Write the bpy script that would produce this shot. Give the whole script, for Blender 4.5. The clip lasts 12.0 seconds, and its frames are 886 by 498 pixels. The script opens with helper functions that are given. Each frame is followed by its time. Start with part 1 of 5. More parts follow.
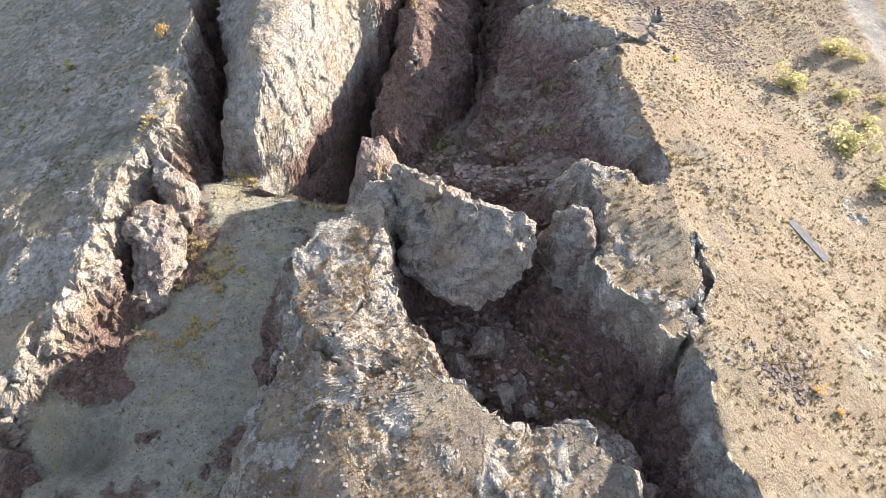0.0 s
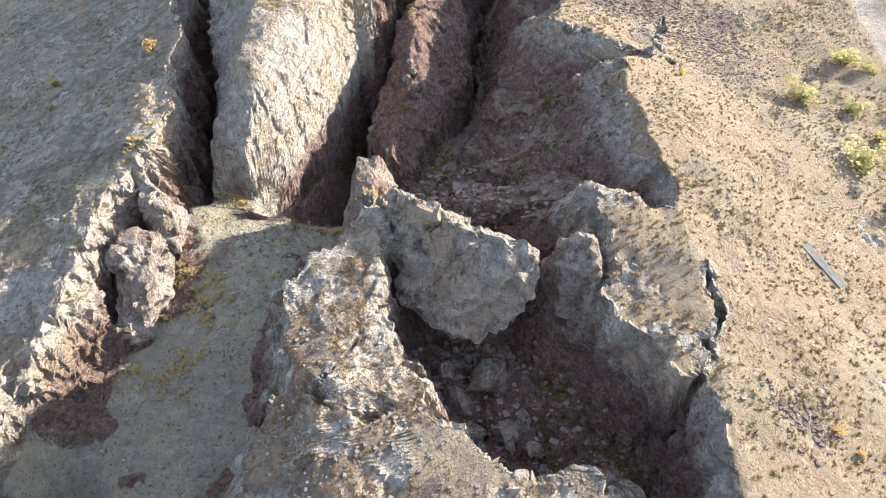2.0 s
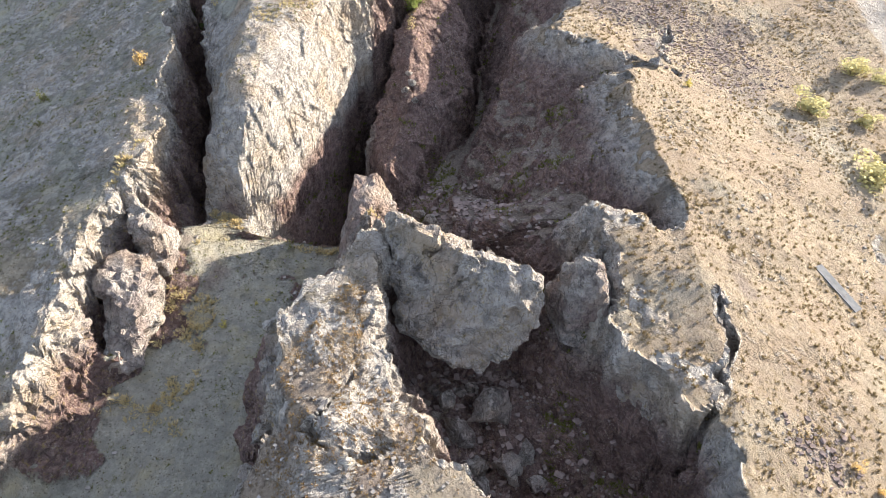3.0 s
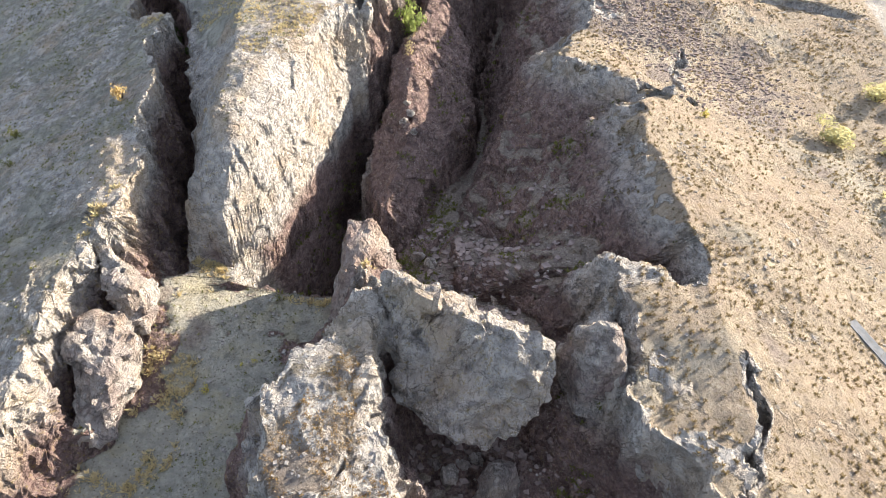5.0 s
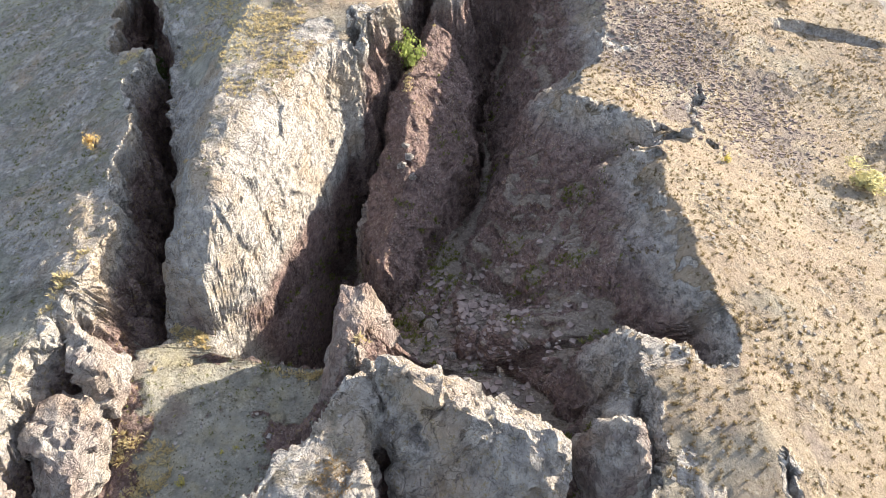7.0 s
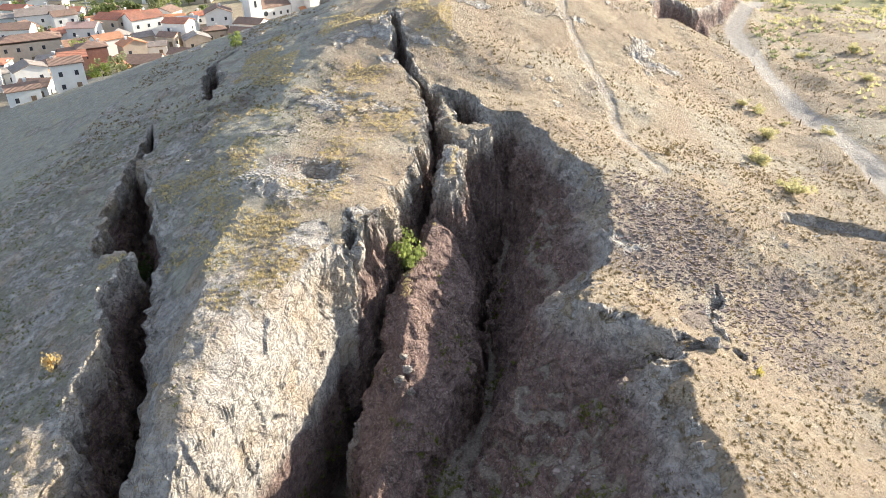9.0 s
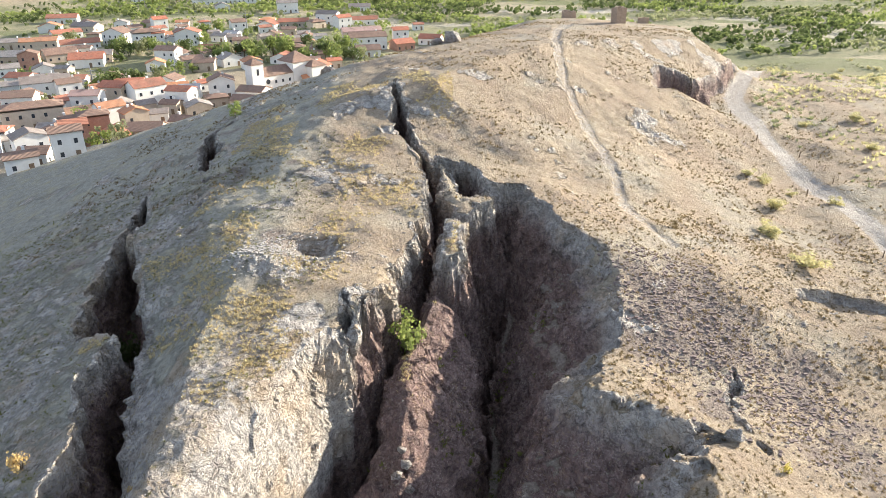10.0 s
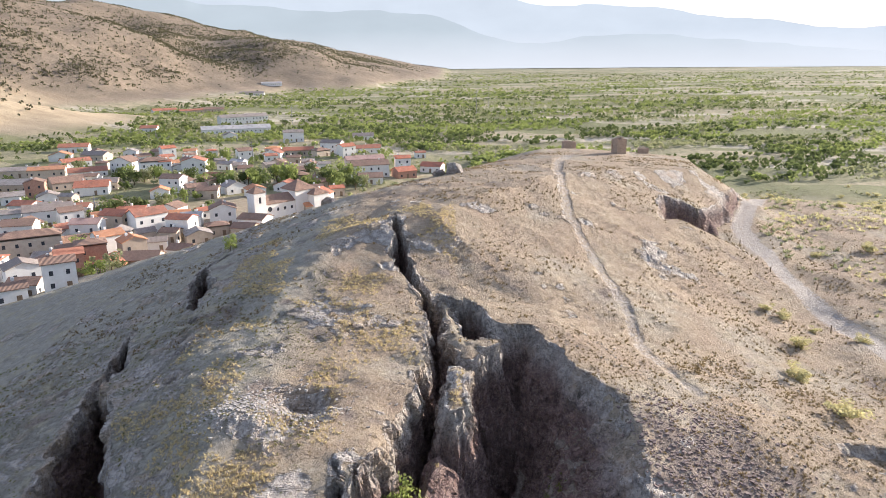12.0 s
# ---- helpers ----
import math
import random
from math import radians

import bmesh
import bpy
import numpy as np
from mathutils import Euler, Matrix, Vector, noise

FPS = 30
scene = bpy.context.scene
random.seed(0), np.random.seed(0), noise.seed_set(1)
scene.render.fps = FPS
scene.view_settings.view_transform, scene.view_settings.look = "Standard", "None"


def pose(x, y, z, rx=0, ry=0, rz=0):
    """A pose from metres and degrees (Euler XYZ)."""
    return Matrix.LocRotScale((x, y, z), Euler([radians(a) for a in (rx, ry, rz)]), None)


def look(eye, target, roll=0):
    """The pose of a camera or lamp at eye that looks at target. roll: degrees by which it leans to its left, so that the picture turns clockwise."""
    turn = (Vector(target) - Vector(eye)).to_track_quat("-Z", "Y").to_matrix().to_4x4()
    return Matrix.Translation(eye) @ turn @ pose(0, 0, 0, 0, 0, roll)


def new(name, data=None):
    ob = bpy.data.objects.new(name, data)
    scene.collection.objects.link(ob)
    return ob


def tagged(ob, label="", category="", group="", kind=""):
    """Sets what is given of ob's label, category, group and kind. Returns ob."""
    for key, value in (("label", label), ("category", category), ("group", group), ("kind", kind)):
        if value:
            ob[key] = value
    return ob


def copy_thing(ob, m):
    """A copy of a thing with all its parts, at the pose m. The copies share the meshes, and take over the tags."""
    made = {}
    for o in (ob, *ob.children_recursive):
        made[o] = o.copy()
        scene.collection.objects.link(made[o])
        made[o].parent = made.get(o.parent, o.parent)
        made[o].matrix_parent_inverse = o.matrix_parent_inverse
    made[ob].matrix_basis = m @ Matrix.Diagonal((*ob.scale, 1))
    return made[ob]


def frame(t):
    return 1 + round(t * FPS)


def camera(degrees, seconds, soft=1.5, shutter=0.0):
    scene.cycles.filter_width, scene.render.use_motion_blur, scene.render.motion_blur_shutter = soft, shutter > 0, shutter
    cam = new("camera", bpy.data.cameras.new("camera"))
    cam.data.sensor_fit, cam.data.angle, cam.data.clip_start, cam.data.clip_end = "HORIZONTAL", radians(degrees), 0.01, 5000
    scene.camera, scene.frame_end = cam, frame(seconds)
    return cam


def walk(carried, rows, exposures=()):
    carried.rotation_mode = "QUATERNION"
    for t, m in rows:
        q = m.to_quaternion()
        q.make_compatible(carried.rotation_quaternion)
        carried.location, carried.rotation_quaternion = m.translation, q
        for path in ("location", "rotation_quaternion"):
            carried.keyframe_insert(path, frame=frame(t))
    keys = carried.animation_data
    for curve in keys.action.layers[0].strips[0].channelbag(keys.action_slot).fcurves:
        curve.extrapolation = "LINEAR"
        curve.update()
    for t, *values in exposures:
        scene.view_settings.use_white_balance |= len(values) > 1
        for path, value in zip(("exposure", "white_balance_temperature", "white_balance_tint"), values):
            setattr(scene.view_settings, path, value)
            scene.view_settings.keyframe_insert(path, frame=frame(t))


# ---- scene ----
# ================= camera and its flight =================
cam = camera(64.5, 12.0, soft=0.5)
PATH = [
    (0, (0.16, -0.666, 40.007), (0.155, 0.794, 38.64), -0.1),
    (0.5, (0.2, -0.173, 40.0), (0.195, 1.285, 38.632), -0.2),
    (1, (0.23, 0.69, 39.96), (0.224, 2.149, 38.592), -0.2),
    (1.5, (0.25, 1.78, 39.92), (0.244, 3.238, 38.552), -0.3),
    (2, (0.26, 3.07, 39.88), (0.255, 4.529, 38.512), -0.3),
    (2.5, (0.257, 4.576, 39.86), (0.252, 6.034, 38.49), -0.35),
    (4.5, (0.22, 11.042, 39.729), (0.213, 12.5, 38.36), -0.5),
    (5, (0.22, 12.843, 39.734), (0.213, 14.3, 38.365), -0.6),
    (5.5, (0.22, 14.687, 39.745), (0.211, 16.144, 38.376), -0.65),
    (6, (0.21, 16.61, 39.775), (0.2, 18.066, 38.404), -0.7),
    (6.5, (0.19, 18.556, 39.83), (0.18, 20.011, 38.458), -0.75),
    (7, (0.15, 20.521, 39.868), (0.142, 21.982, 38.502), -0.7),
    (7.2, (0.12, 21.42, 39.87), (0.112, 22.899, 38.523), -0.7),
    (8.8, (-0.25, 27.851, 39.76), (-0.245, 29.564, 38.727), -0.55),
    (9, (-0.29, 28.66, 39.765), (-0.284, 30.394, 38.768), -0.55),
    (9.5, (-0.33, 30.692, 39.791), (-0.324, 32.468, 38.871), -0.55),
    (10, (-0.38, 32.7, 39.848), (-0.372, 34.513, 39.004), -0.5),
    (10.5, (-0.4, 34.594, 39.93), (-0.392, 36.441, 39.164), -0.5),
    (11, (-0.44, 36.42, 40.053), (-0.431, 38.298, 39.366), -0.5),
    (11.5, (-0.49, 38.13, 40.19), (-0.479, 40.036, 39.583), -0.55),
    (12, (-0.49, 39.559, 40.289), (-0.482, 41.489, 39.764), -0.6),
]
EXPOSURE = [(0, 1.62, 6350, 12), (7, 1.70, 6350, 11), (9.5, 1.48, 6350, 9), (10.5, 1.42, 6250, 12), (12, 1.16, 6150, 17)]
walk(cam, [(t, look(eye, target, roll)) for t, eye, target, roll in PATH], EXPOSURE)

# ================= daylight =================
SUN_AZ, SUN_EL = radians(58), radians(14.2)
world = bpy.data.worlds.new("sky")
scene.world = world
world.use_nodes = True
wn = world.node_tree.nodes
sky = wn.new("ShaderNodeTexSky")
sky.sky_type, sky.sun_disc = "NISHITA", False
sky.sun_elevation, sky.sun_rotation = SUN_EL, SUN_AZ
sky.air_density, sky.dust_density, sky.ozone_density = 1.0, 1.6, 3.0
haze = wn.new("ShaderNodeMix")
haze.data_type = "RGBA"
haze.inputs[0].default_value, haze.inputs[7].default_value = 0.4, (3.0, 2.95, 2.9, 1)
world.node_tree.links.new(sky.outputs[0], haze.inputs[6])
world.node_tree.links.new(haze.outputs[2], wn["Background"].inputs[0])
wn["Background"].inputs[1].default_value = 0.138
sun = new("sun", bpy.data.lights.new("sun", "SUN"))
sun.data.energy, sun.data.angle, sun.data.color = 5.0, radians(0.6), (1.0, 0.89, 0.72)
to_sun = Vector((math.sin(SUN_AZ) * math.cos(SUN_EL), math.cos(SUN_AZ) * math.cos(SUN_EL), math.sin(SUN_EL)))
sun.matrix_world = look(to_sun * 500, (0, 0, 0))


# ================= materials =================
class Nodes:
    """Short hand for building a node material."""

    def __init__(self, name):
        self.mat = bpy.data.materials.new(name)
        self.mat.use_nodes = True
        self.tree = self.mat.node_tree
        self.bsdf = self.tree.nodes["Principled BSDF"]
        self.geo = self.tree.nodes.new("ShaderNodeNewGeometry")
        self.pos = self.geo.outputs["Position"]

    def put(self, socket, value):
        if isinstance(value, bpy.types.NodeSocket):
            self.tree.links.new(value, socket)
        elif isinstance(value, tuple) and len(value) == 3 and socket.type == "RGBA":
            socket.default_value = (*value, 1)
        else:
            socket.default_value = value

    def noise(self, scale, detail=4.0, rough=0.55, where=None, stretch=None):
        n = self.tree.nodes.new("ShaderNodeTexNoise")
        where = where or self.pos
        if stretch:
            m = self.tree.nodes.new("ShaderNodeMapping")
            self.put(m.inputs[0], where)
            m.inputs["Scale"].default_value = stretch
            where = m.outputs[0]
        self.put(n.inputs["Vector"], where)
        n.inputs["Scale"].default_value, n.inputs["Detail"].default_value, n.inputs["Roughness"].default_value = scale, detail, rough
        return n.outputs["Fac"]

    def crags(self, scale, detail=8.0, where=None, stretch=None):
        """Ridged noise, high along sharp crests."""
        n = self.tree.nodes.new("ShaderNodeTexNoise")
        n.noise_type = "RIDGED_MULTIFRACTAL"
        where = where or self.pos
        if stretch:
            m = self.tree.nodes.new("ShaderNodeMapping")
            self.put(m.inputs[0], where)
            m.inputs["Scale"].default_value = stretch
            where = m.outputs[0]
        self.put(n.inputs["Vector"], where)
        n.inputs["Scale"].default_value, n.inputs["Detail"].default_value, n.inputs["Roughness"].default_value = scale, detail, 0.6
        return n.outputs["Fac"]

    def cells(self, scale, feature="F1", where=None, out="Distance"):
        n = self.tree.nodes.new("ShaderNodeTexVoronoi")
        n.feature = feature
        self.put(n.inputs["Vector"], where or self.pos)
        n.inputs["Scale"].default_value = scale
        return n.outputs[out]

    def ramp(self, value, low, high, a=0.0, b=1.0):
        n = self.tree.nodes.new("ShaderNodeMapRange")
        self.put(n.inputs[0], value)
        for i, v in enumerate((low, high, a, b)):
            n.inputs[i + 1].default_value = v
        return n.outputs[0]

    def math(self, how, a, b=0.0):
        n = self.tree.nodes.new("ShaderNodeMath")
        n.operation = how
        self.put(n.inputs[0], a)
        self.put(n.inputs[1], b)
        return n.outputs[0]

    def mix(self, fac, a, b, how="MIX"):
        n = self.tree.nodes.new("ShaderNodeMix")
        n.data_type, n.blend_type = "RGBA", how
        self.put(n.inputs[0], fac)
        self.put(n.inputs[6], a)
        self.put(n.inputs[7], b)
        return n.outputs[2]

    def attr(self, name):
        n = self.tree.nodes.new("ShaderNodeAttribute")
        n.attribute_name = name
        return n

    def random(self):
        return self.tree.nodes.new("ShaderNodeObjectInfo").outputs["Random"]

    def done(self, colour, rough=0.95, bump=None, strength=0.5, distance=0.1, metal=0.0, spec=0.2):
        self.put(self.bsdf.inputs["Base Color"], colour)
        self.put(self.bsdf.inputs["Roughness"], rough)
        self.bsdf.inputs["Metallic"].default_value = metal
        self.bsdf.inputs["Specular IOR Level"].default_value = spec
        if bump is not None:
            b = self.tree.nodes.new("ShaderNodeBump")
            b.inputs["Strength"].default_value, b.inputs["Distance"].default_value = strength, distance
            self.put(b.inputs["Height"], bump)
            self.put(self.bsdf.inputs["Normal"], b.outputs[0])
        return self.mat


def fractured(n):
    """Joints of broken rock at two sizes: how near a joint each spot is, a tone for each block, and a height."""
    warp = n.tree.nodes.new("ShaderNodeTexNoise")
    n.put(warp.inputs["Vector"], n.pos)
    warp.inputs["Scale"].default_value, warp.inputs["Detail"].default_value = 0.9, 4.0
    add = n.tree.nodes.new("ShaderNodeVectorMath")
    add.operation = "MULTIPLY_ADD"
    n.put(add.inputs[0], warp.outputs["Color"])
    add.inputs[1].default_value = (2.2, 2.2, 2.2)
    n.put(add.inputs[2], n.pos)
    turn = n.tree.nodes.new("ShaderNodeMapping")
    n.put(turn.inputs[0], add.outputs[0])
    turn.inputs["Rotation"].default_value, turn.inputs["Scale"].default_value = (0.5, 0.35, 0.4), (1.0, 0.4, 1.7)
    where = turn.outputs[0]
    wide, narrow = n.cells(0.75, "DISTANCE_TO_EDGE", where), n.cells(2.9, "DISTANCE_TO_EDGE", where)
    tone = n.tree.nodes.new("ShaderNodeSeparateColor")
    n.put(tone.inputs[0], n.cells(2.9, "F1", where, "Color"))
    broken = n.ramp(n.noise(0.55, 4, 0.6), 0.46, 0.62)
    joints = n.math("MAXIMUM", n.math("MULTIPLY", n.ramp(wide, 0.0, 0.035, 1, 0), n.ramp(n.noise(0.4, 3), 0.42, 0.58)), n.math("MULTIPLY", n.ramp(narrow, 0.0, 0.08, 0.75, 0), broken))
    height = n.math("ADD", n.math("MULTIPLY", n.ramp(wide, 0, 0.12), 0.3), n.math("MULTIPLY", n.math("MULTIPLY", n.ramp(narrow, 0, 0.25), broken), 0.18))
    height = n.math("ADD", height, n.math("MULTIPLY", tone.outputs[1], 0.12))
    folds = n.noise(1.1, 9, 0.7, where, (2.6, 0.8, 2.0))
    height = n.math("ADD", height, n.math("MULTIPLY", folds, 0.75))
    rifts = n.crags(0.75, 7, where, (1.6, 0.7, 1.3))
    height = n.math("SUBTRACT", height, n.math("MULTIPLY", n.ramp(rifts, 0.5, 1.9), 0.8))
    joints = n.math("MAXIMUM", joints, n.ramp(rifts, 1.4, 1.8, 0, 0.9))
    return joints, tone.outputs[0], height


def rock_colour(n, red, lichen, joints, tone):
    """Weathered pale rock over reddish-brown fresh rock, with joints and lichen."""
    big, mid, fine = n.noise(0.22, 5), n.noise(1.3, 5, 0.62), n.noise(1.7, 5, 0.68, stretch=(2.2, 0.7, 1.1))
    pale = n.mix(n.ramp(mid, 0.42, 0.57), (0.37, 0.34, 0.315), (0.61, 0.57, 0.52))
    pale = n.mix(n.ramp(tone, 0.2, 1.0, 0, 0.35), pale, (0.70, 0.665, 0.625))
    pale = n.mix(n.ramp(fine, 0.56, 0.64, 0, 0.6), pale, (0.20, 0.178, 0.16))
    pale = n.mix(n.ramp(big, 0.48, 0.68, 0, 0.7), pale, (0.53, 0.41, 0.29))
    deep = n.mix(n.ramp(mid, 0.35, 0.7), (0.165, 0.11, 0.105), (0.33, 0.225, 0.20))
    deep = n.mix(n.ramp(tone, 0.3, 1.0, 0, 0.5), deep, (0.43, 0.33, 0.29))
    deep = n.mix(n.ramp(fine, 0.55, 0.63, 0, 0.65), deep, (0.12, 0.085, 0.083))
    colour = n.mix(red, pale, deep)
    colour = n.mix(n.math("MULTIPLY", joints, 0.75), colour, (0.10, 0.08, 0.07))
    spots = n.math("MULTIPLY", n.ramp(n.noise(2.6, 6, 0.7), 0.54, 0.68), lichen)
    return n.mix(spots, colour, (0.36, 0.27, 0.11))


def ground_material():
    n = Nodes("hillside")
    a, b = n.attr("zone_a"), n.attr("zone_b")
    sep = n.tree.nodes.new("ShaderNodeSeparateColor")
    n.put(sep.inputs[0], a.outputs["Color"])
    rock, red, gravel = sep.outputs[0], sep.outputs[1], sep.outputs[2]
    sep2 = n.tree.nodes.new("ShaderNodeSeparateColor")
    n.put(sep2.inputs[0], b.outputs["Color"])
    grass, road, field = sep2.outputs[0], sep2.outputs[1], sep2.outputs[2]
    big, mid, fine = n.noise(0.12, 5), n.noise(0.9, 6, 0.65), n.noise(5.0, 5, 0.7)
    joints, tone, blocks = fractured(n)
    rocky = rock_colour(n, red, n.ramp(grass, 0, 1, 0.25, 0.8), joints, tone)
    soil = n.mix(n.ramp(mid, 0.35, 0.68), (0.315, 0.255, 0.19), (0.455, 0.38, 0.28))
    soil = n.mix(n.ramp(big, 0.42, 0.68, 0, 0.6), soil, (0.33, 0.25, 0.19))
    stones = n.ramp(n.cells(2.4), 0.18, 0.4, 1, 0)
    soil = n.mix(n.math("MULTIPLY", stones, n.ramp(n.noise(0.5, 3), 0.45, 0.6)), soil, (0.30, 0.235, 0.19))
    tuft = n.ramp(n.math("ADD", n.noise(1.9, 5, 0.7), n.ramp(fine, 0, 1, -0.12, 0.12)), 0.53, 0.66)
    soil = n.mix(n.math("MULTIPLY", tuft, 0.75), soil, (0.23, 0.17, 0.09))
    turf = n.mix(n.ramp(mid, 0.35, 0.68), (0.285, 0.275, 0.235), (0.445, 0.42, 0.355))
    turf = n.mix(n.ramp(n.noise(3.2, 5, 0.75), 0.55, 0.68, 0, 0.8), turf, (0.17, 0.15, 0.095))
    turf = n.mix(n.ramp(n.noise(0.35, 5, 0.65), 0.5, 0.68, 0, 0.6), turf, (0.44, 0.385, 0.24))
    colour = n.mix(grass, soil, turf)
    stony = n.mix(n.cells(4.5, out="Color"), (0.17, 0.14, 0.12), (0.33, 0.275, 0.235))
    colour = n.mix(gravel, colour, stony)
    edge = n.math("ADD", rock, n.ramp(n.noise(1.1, 6, 0.7), 0.25, 0.75, -0.45, 0.45))
    colour = n.mix(n.ramp(edge, 0.4, 0.6), colour, rocky)
    dust = n.mix(n.ramp(n.noise(1.5, 4), 0.3, 0.7), (0.36, 0.33, 0.30), (0.47, 0.43, 0.385))
    colour = n.mix(n.ramp(n.math("ADD", road, n.ramp(n.noise(2.0, 4), 0.3, 0.7, -0.2, 0.2)), 0.35, 0.65), colour, dust)
    strips = n.tree.nodes.new("ShaderNodeMapping")
    n.put(strips.inputs[0], n.pos)
    strips.inputs["Scale"].default_value, strips.inputs["Rotation"].default_value = (0.55, 1.9, 1), (0, 0, 0.12)
    plots = n.cells(0.016, where=strips.outputs[0], out="Color")
    sp = n.tree.nodes.new("ShaderNodeSeparateColor")
    n.put(sp.inputs[0], plots)
    farm = n.mix(n.ramp(sp.outputs[0], 0.45, 0.7), (0.215, 0.225, 0.115), (0.43, 0.37, 0.26))
    farm = n.mix(n.ramp(sp.outputs[1], 0.8, 0.9, 0, 0.8), farm, (0.60, 0.54, 0.44))
    farm = n.mix(n.ramp(n.noise(0.06, 6, 0.72), 0.42, 0.60, 0, 0.75), farm, (0.22, 0.22, 0.125))
    farm = n.mix(n.ramp(n.noise(0.35, 5, 0.75), 0.54, 0.62, 0, 0.7), farm, (0.12, 0.13, 0.065))
    colour = n.mix(field, colour, farm)
    sep3 = n.tree.nodes.new("ShaderNodeSeparateColor")
    n.put(sep3.inputs[0], n.attr("zone_c").outputs["Color"])
    dry = n.mix(n.ramp(n.noise(0.02, 6, 0.65), 0.35, 0.65), (0.165, 0.135, 0.105), (0.28, 0.225, 0.165))
    dry = n.mix(n.ramp(n.noise(0.16, 5, 0.75), 0.5, 0.62, 0, 0.75), dry, (0.115, 0.10, 0.075))
    straw = n.mix(n.ramp(n.noise(0.05, 5, 0.65, stretch=(0.5, 1.6, 1)), 0.38, 0.62), (0.50, 0.405, 0.27), (0.37, 0.295, 0.20))
    colour = n.mix(sep3.outputs[0], colour, n.mix(sep3.outputs[1], dry, straw))
    speck = n.noise(5.0, 4, 0.65)
    grainy = n.ramp(n.noise(0.45, 4, 0.6), 0.4, 0.6, 0.15, 1)
    colour = n.mix(n.math("MULTIPLY", n.ramp(speck, 0.57, 0.64, 0, 0.55), grainy), colour, (0.12, 0.095, 0.068))
    colour = n.mix(n.math("MULTIPLY", n.ramp(speck, 0.36, 0.42, 0.45, 0), grainy), colour, (0.66, 0.60, 0.49))
    dots = n.math("MULTIPLY", n.ramp(n.cells(2.6), 0.15, 0.2, 1, 0), n.ramp(n.noise(0.6, 4, 0.7), 0.4, 0.5))
    dots = n.math("MULTIPLY", dots, n.ramp(edge, 0.35, 0.5, 0.8, 0.15))
    colour = n.mix(dots, colour, (0.13, 0.105, 0.065))
    relief = n.math("ADD", n.math("MULTIPLY", n.noise(1.8, 8, 0.76, stretch=(1.3, 0.8, 1.0)), 0.85), n.math("MULTIPLY", blocks, n.ramp(edge, 0.3, 0.6)))
    relief = n.math("ADD", relief, n.math("MULTIPLY", n.noise(6.5, 4, 0.7), 0.13))
    return n.done(colour, 0.95, relief, 1.0, 0.6, spec=0.1)


GROUND = ground_material()


def rock_material(name, red_low, red_high, lichen=0.4):
    n = Nodes(name)
    red = n.ramp(n.noise(0.35, 4), 0.35, 0.65, red_low, red_high)
    joints, tone, blocks = fractured(n)
    colour = rock_colour(n, red, lichen, joints, tone)
    colour = n.mix(n.ramp(n.noise(5.0, 4, 0.65), 0.6, 0.66, 0, 0.45), colour, (0.11, 0.09, 0.08))
    relief = n.math("ADD", n.math("MULTIPLY", n.noise(1.6, 8, 0.7, stretch=(1.6, 0.7, 0.8)), 0.85), blocks)
    relief = n.math("ADD", relief, n.math("MULTIPLY", n.noise(6.5, 4, 0.7), 0.12))
    return n.done(colour, 0.93, relief, 1.0, 0.75, spec=0.12)


PALE_ROCK = rock_material("pale_rock", 0.0, 0.2, 0.75)
MIXED_ROCK = rock_material("mixed_rock", 0.05, 0.85, 0.2)
FIN_ROCK = rock_material("fin_rock", 0.3, 0.9, 0.05)
RED_ROCK = rock_material("red_rock", 0.75, 1.0, 0.1)
BOULDER_ROCK = rock_material("boulder_rock", 0.0, 0.6, 0.05)
DARK_ROCK = rock_material("dark_rock", 0.5, 1.0, 0.05)


# ================= noise on whole arrays =================
def hashed(ix, iy, iz, k):
    h = (ix * 374761393 + iy * 668265263 + iz * 2147483647 + k * 1274126177) & 0x7FFFFFFF
    h = ((h ^ (h >> 13)) * 1274126177) & 0x7FFFFFFF
    h = ((h ^ (h >> 16)) * 668265263) & 0x7FFFFFFF
    return ((h ^ (h >> 15)) & 0xFFFFF) / float(0xFFFFF)


def grain(x, y, z=None, k=0):
    """Smooth noise between -1 and 1."""
    ix, iy = np.floor(x).astype(np.int64), np.floor(y).astype(np.int64)
    fx, fy = x - ix, y - iy
    ux, uy = fx * fx * (3 - 2 * fx), fy * fy * (3 - 2 * fy)

    def sheet(iz):
        a, b = hashed(ix, iy, iz, k), hashed(ix + 1, iy, iz, k)
        c, d = hashed(ix, iy + 1, iz, k), hashed(ix + 1, iy + 1, iz, k)
        return (a + (b - a) * ux) * (1 - uy) + (c + (d - c) * ux) * uy

    if z is None:
        return sheet(0 * ix) * 2 - 1
    iz = np.floor(z).astype(np.int64)
    fz = z - iz
    uz = fz * fz * (3 - 2 * fz)
    return (sheet(iz) * (1 - uz) + sheet(iz + 1) * uz) * 2 - 1


def fractal(x, y, z=None, octaves=4, k=0, gain=0.5):
    total, amp, f = 0.0, 1.0, 1.0
    for o in range(octaves):
        total = total + amp * grain(x * f + 17.3 * o, y * f - 9.1 * o, None if z is None else z * f + 5.7 * o, k + o)
        amp, f = amp * gain, f * 2.03
    return total


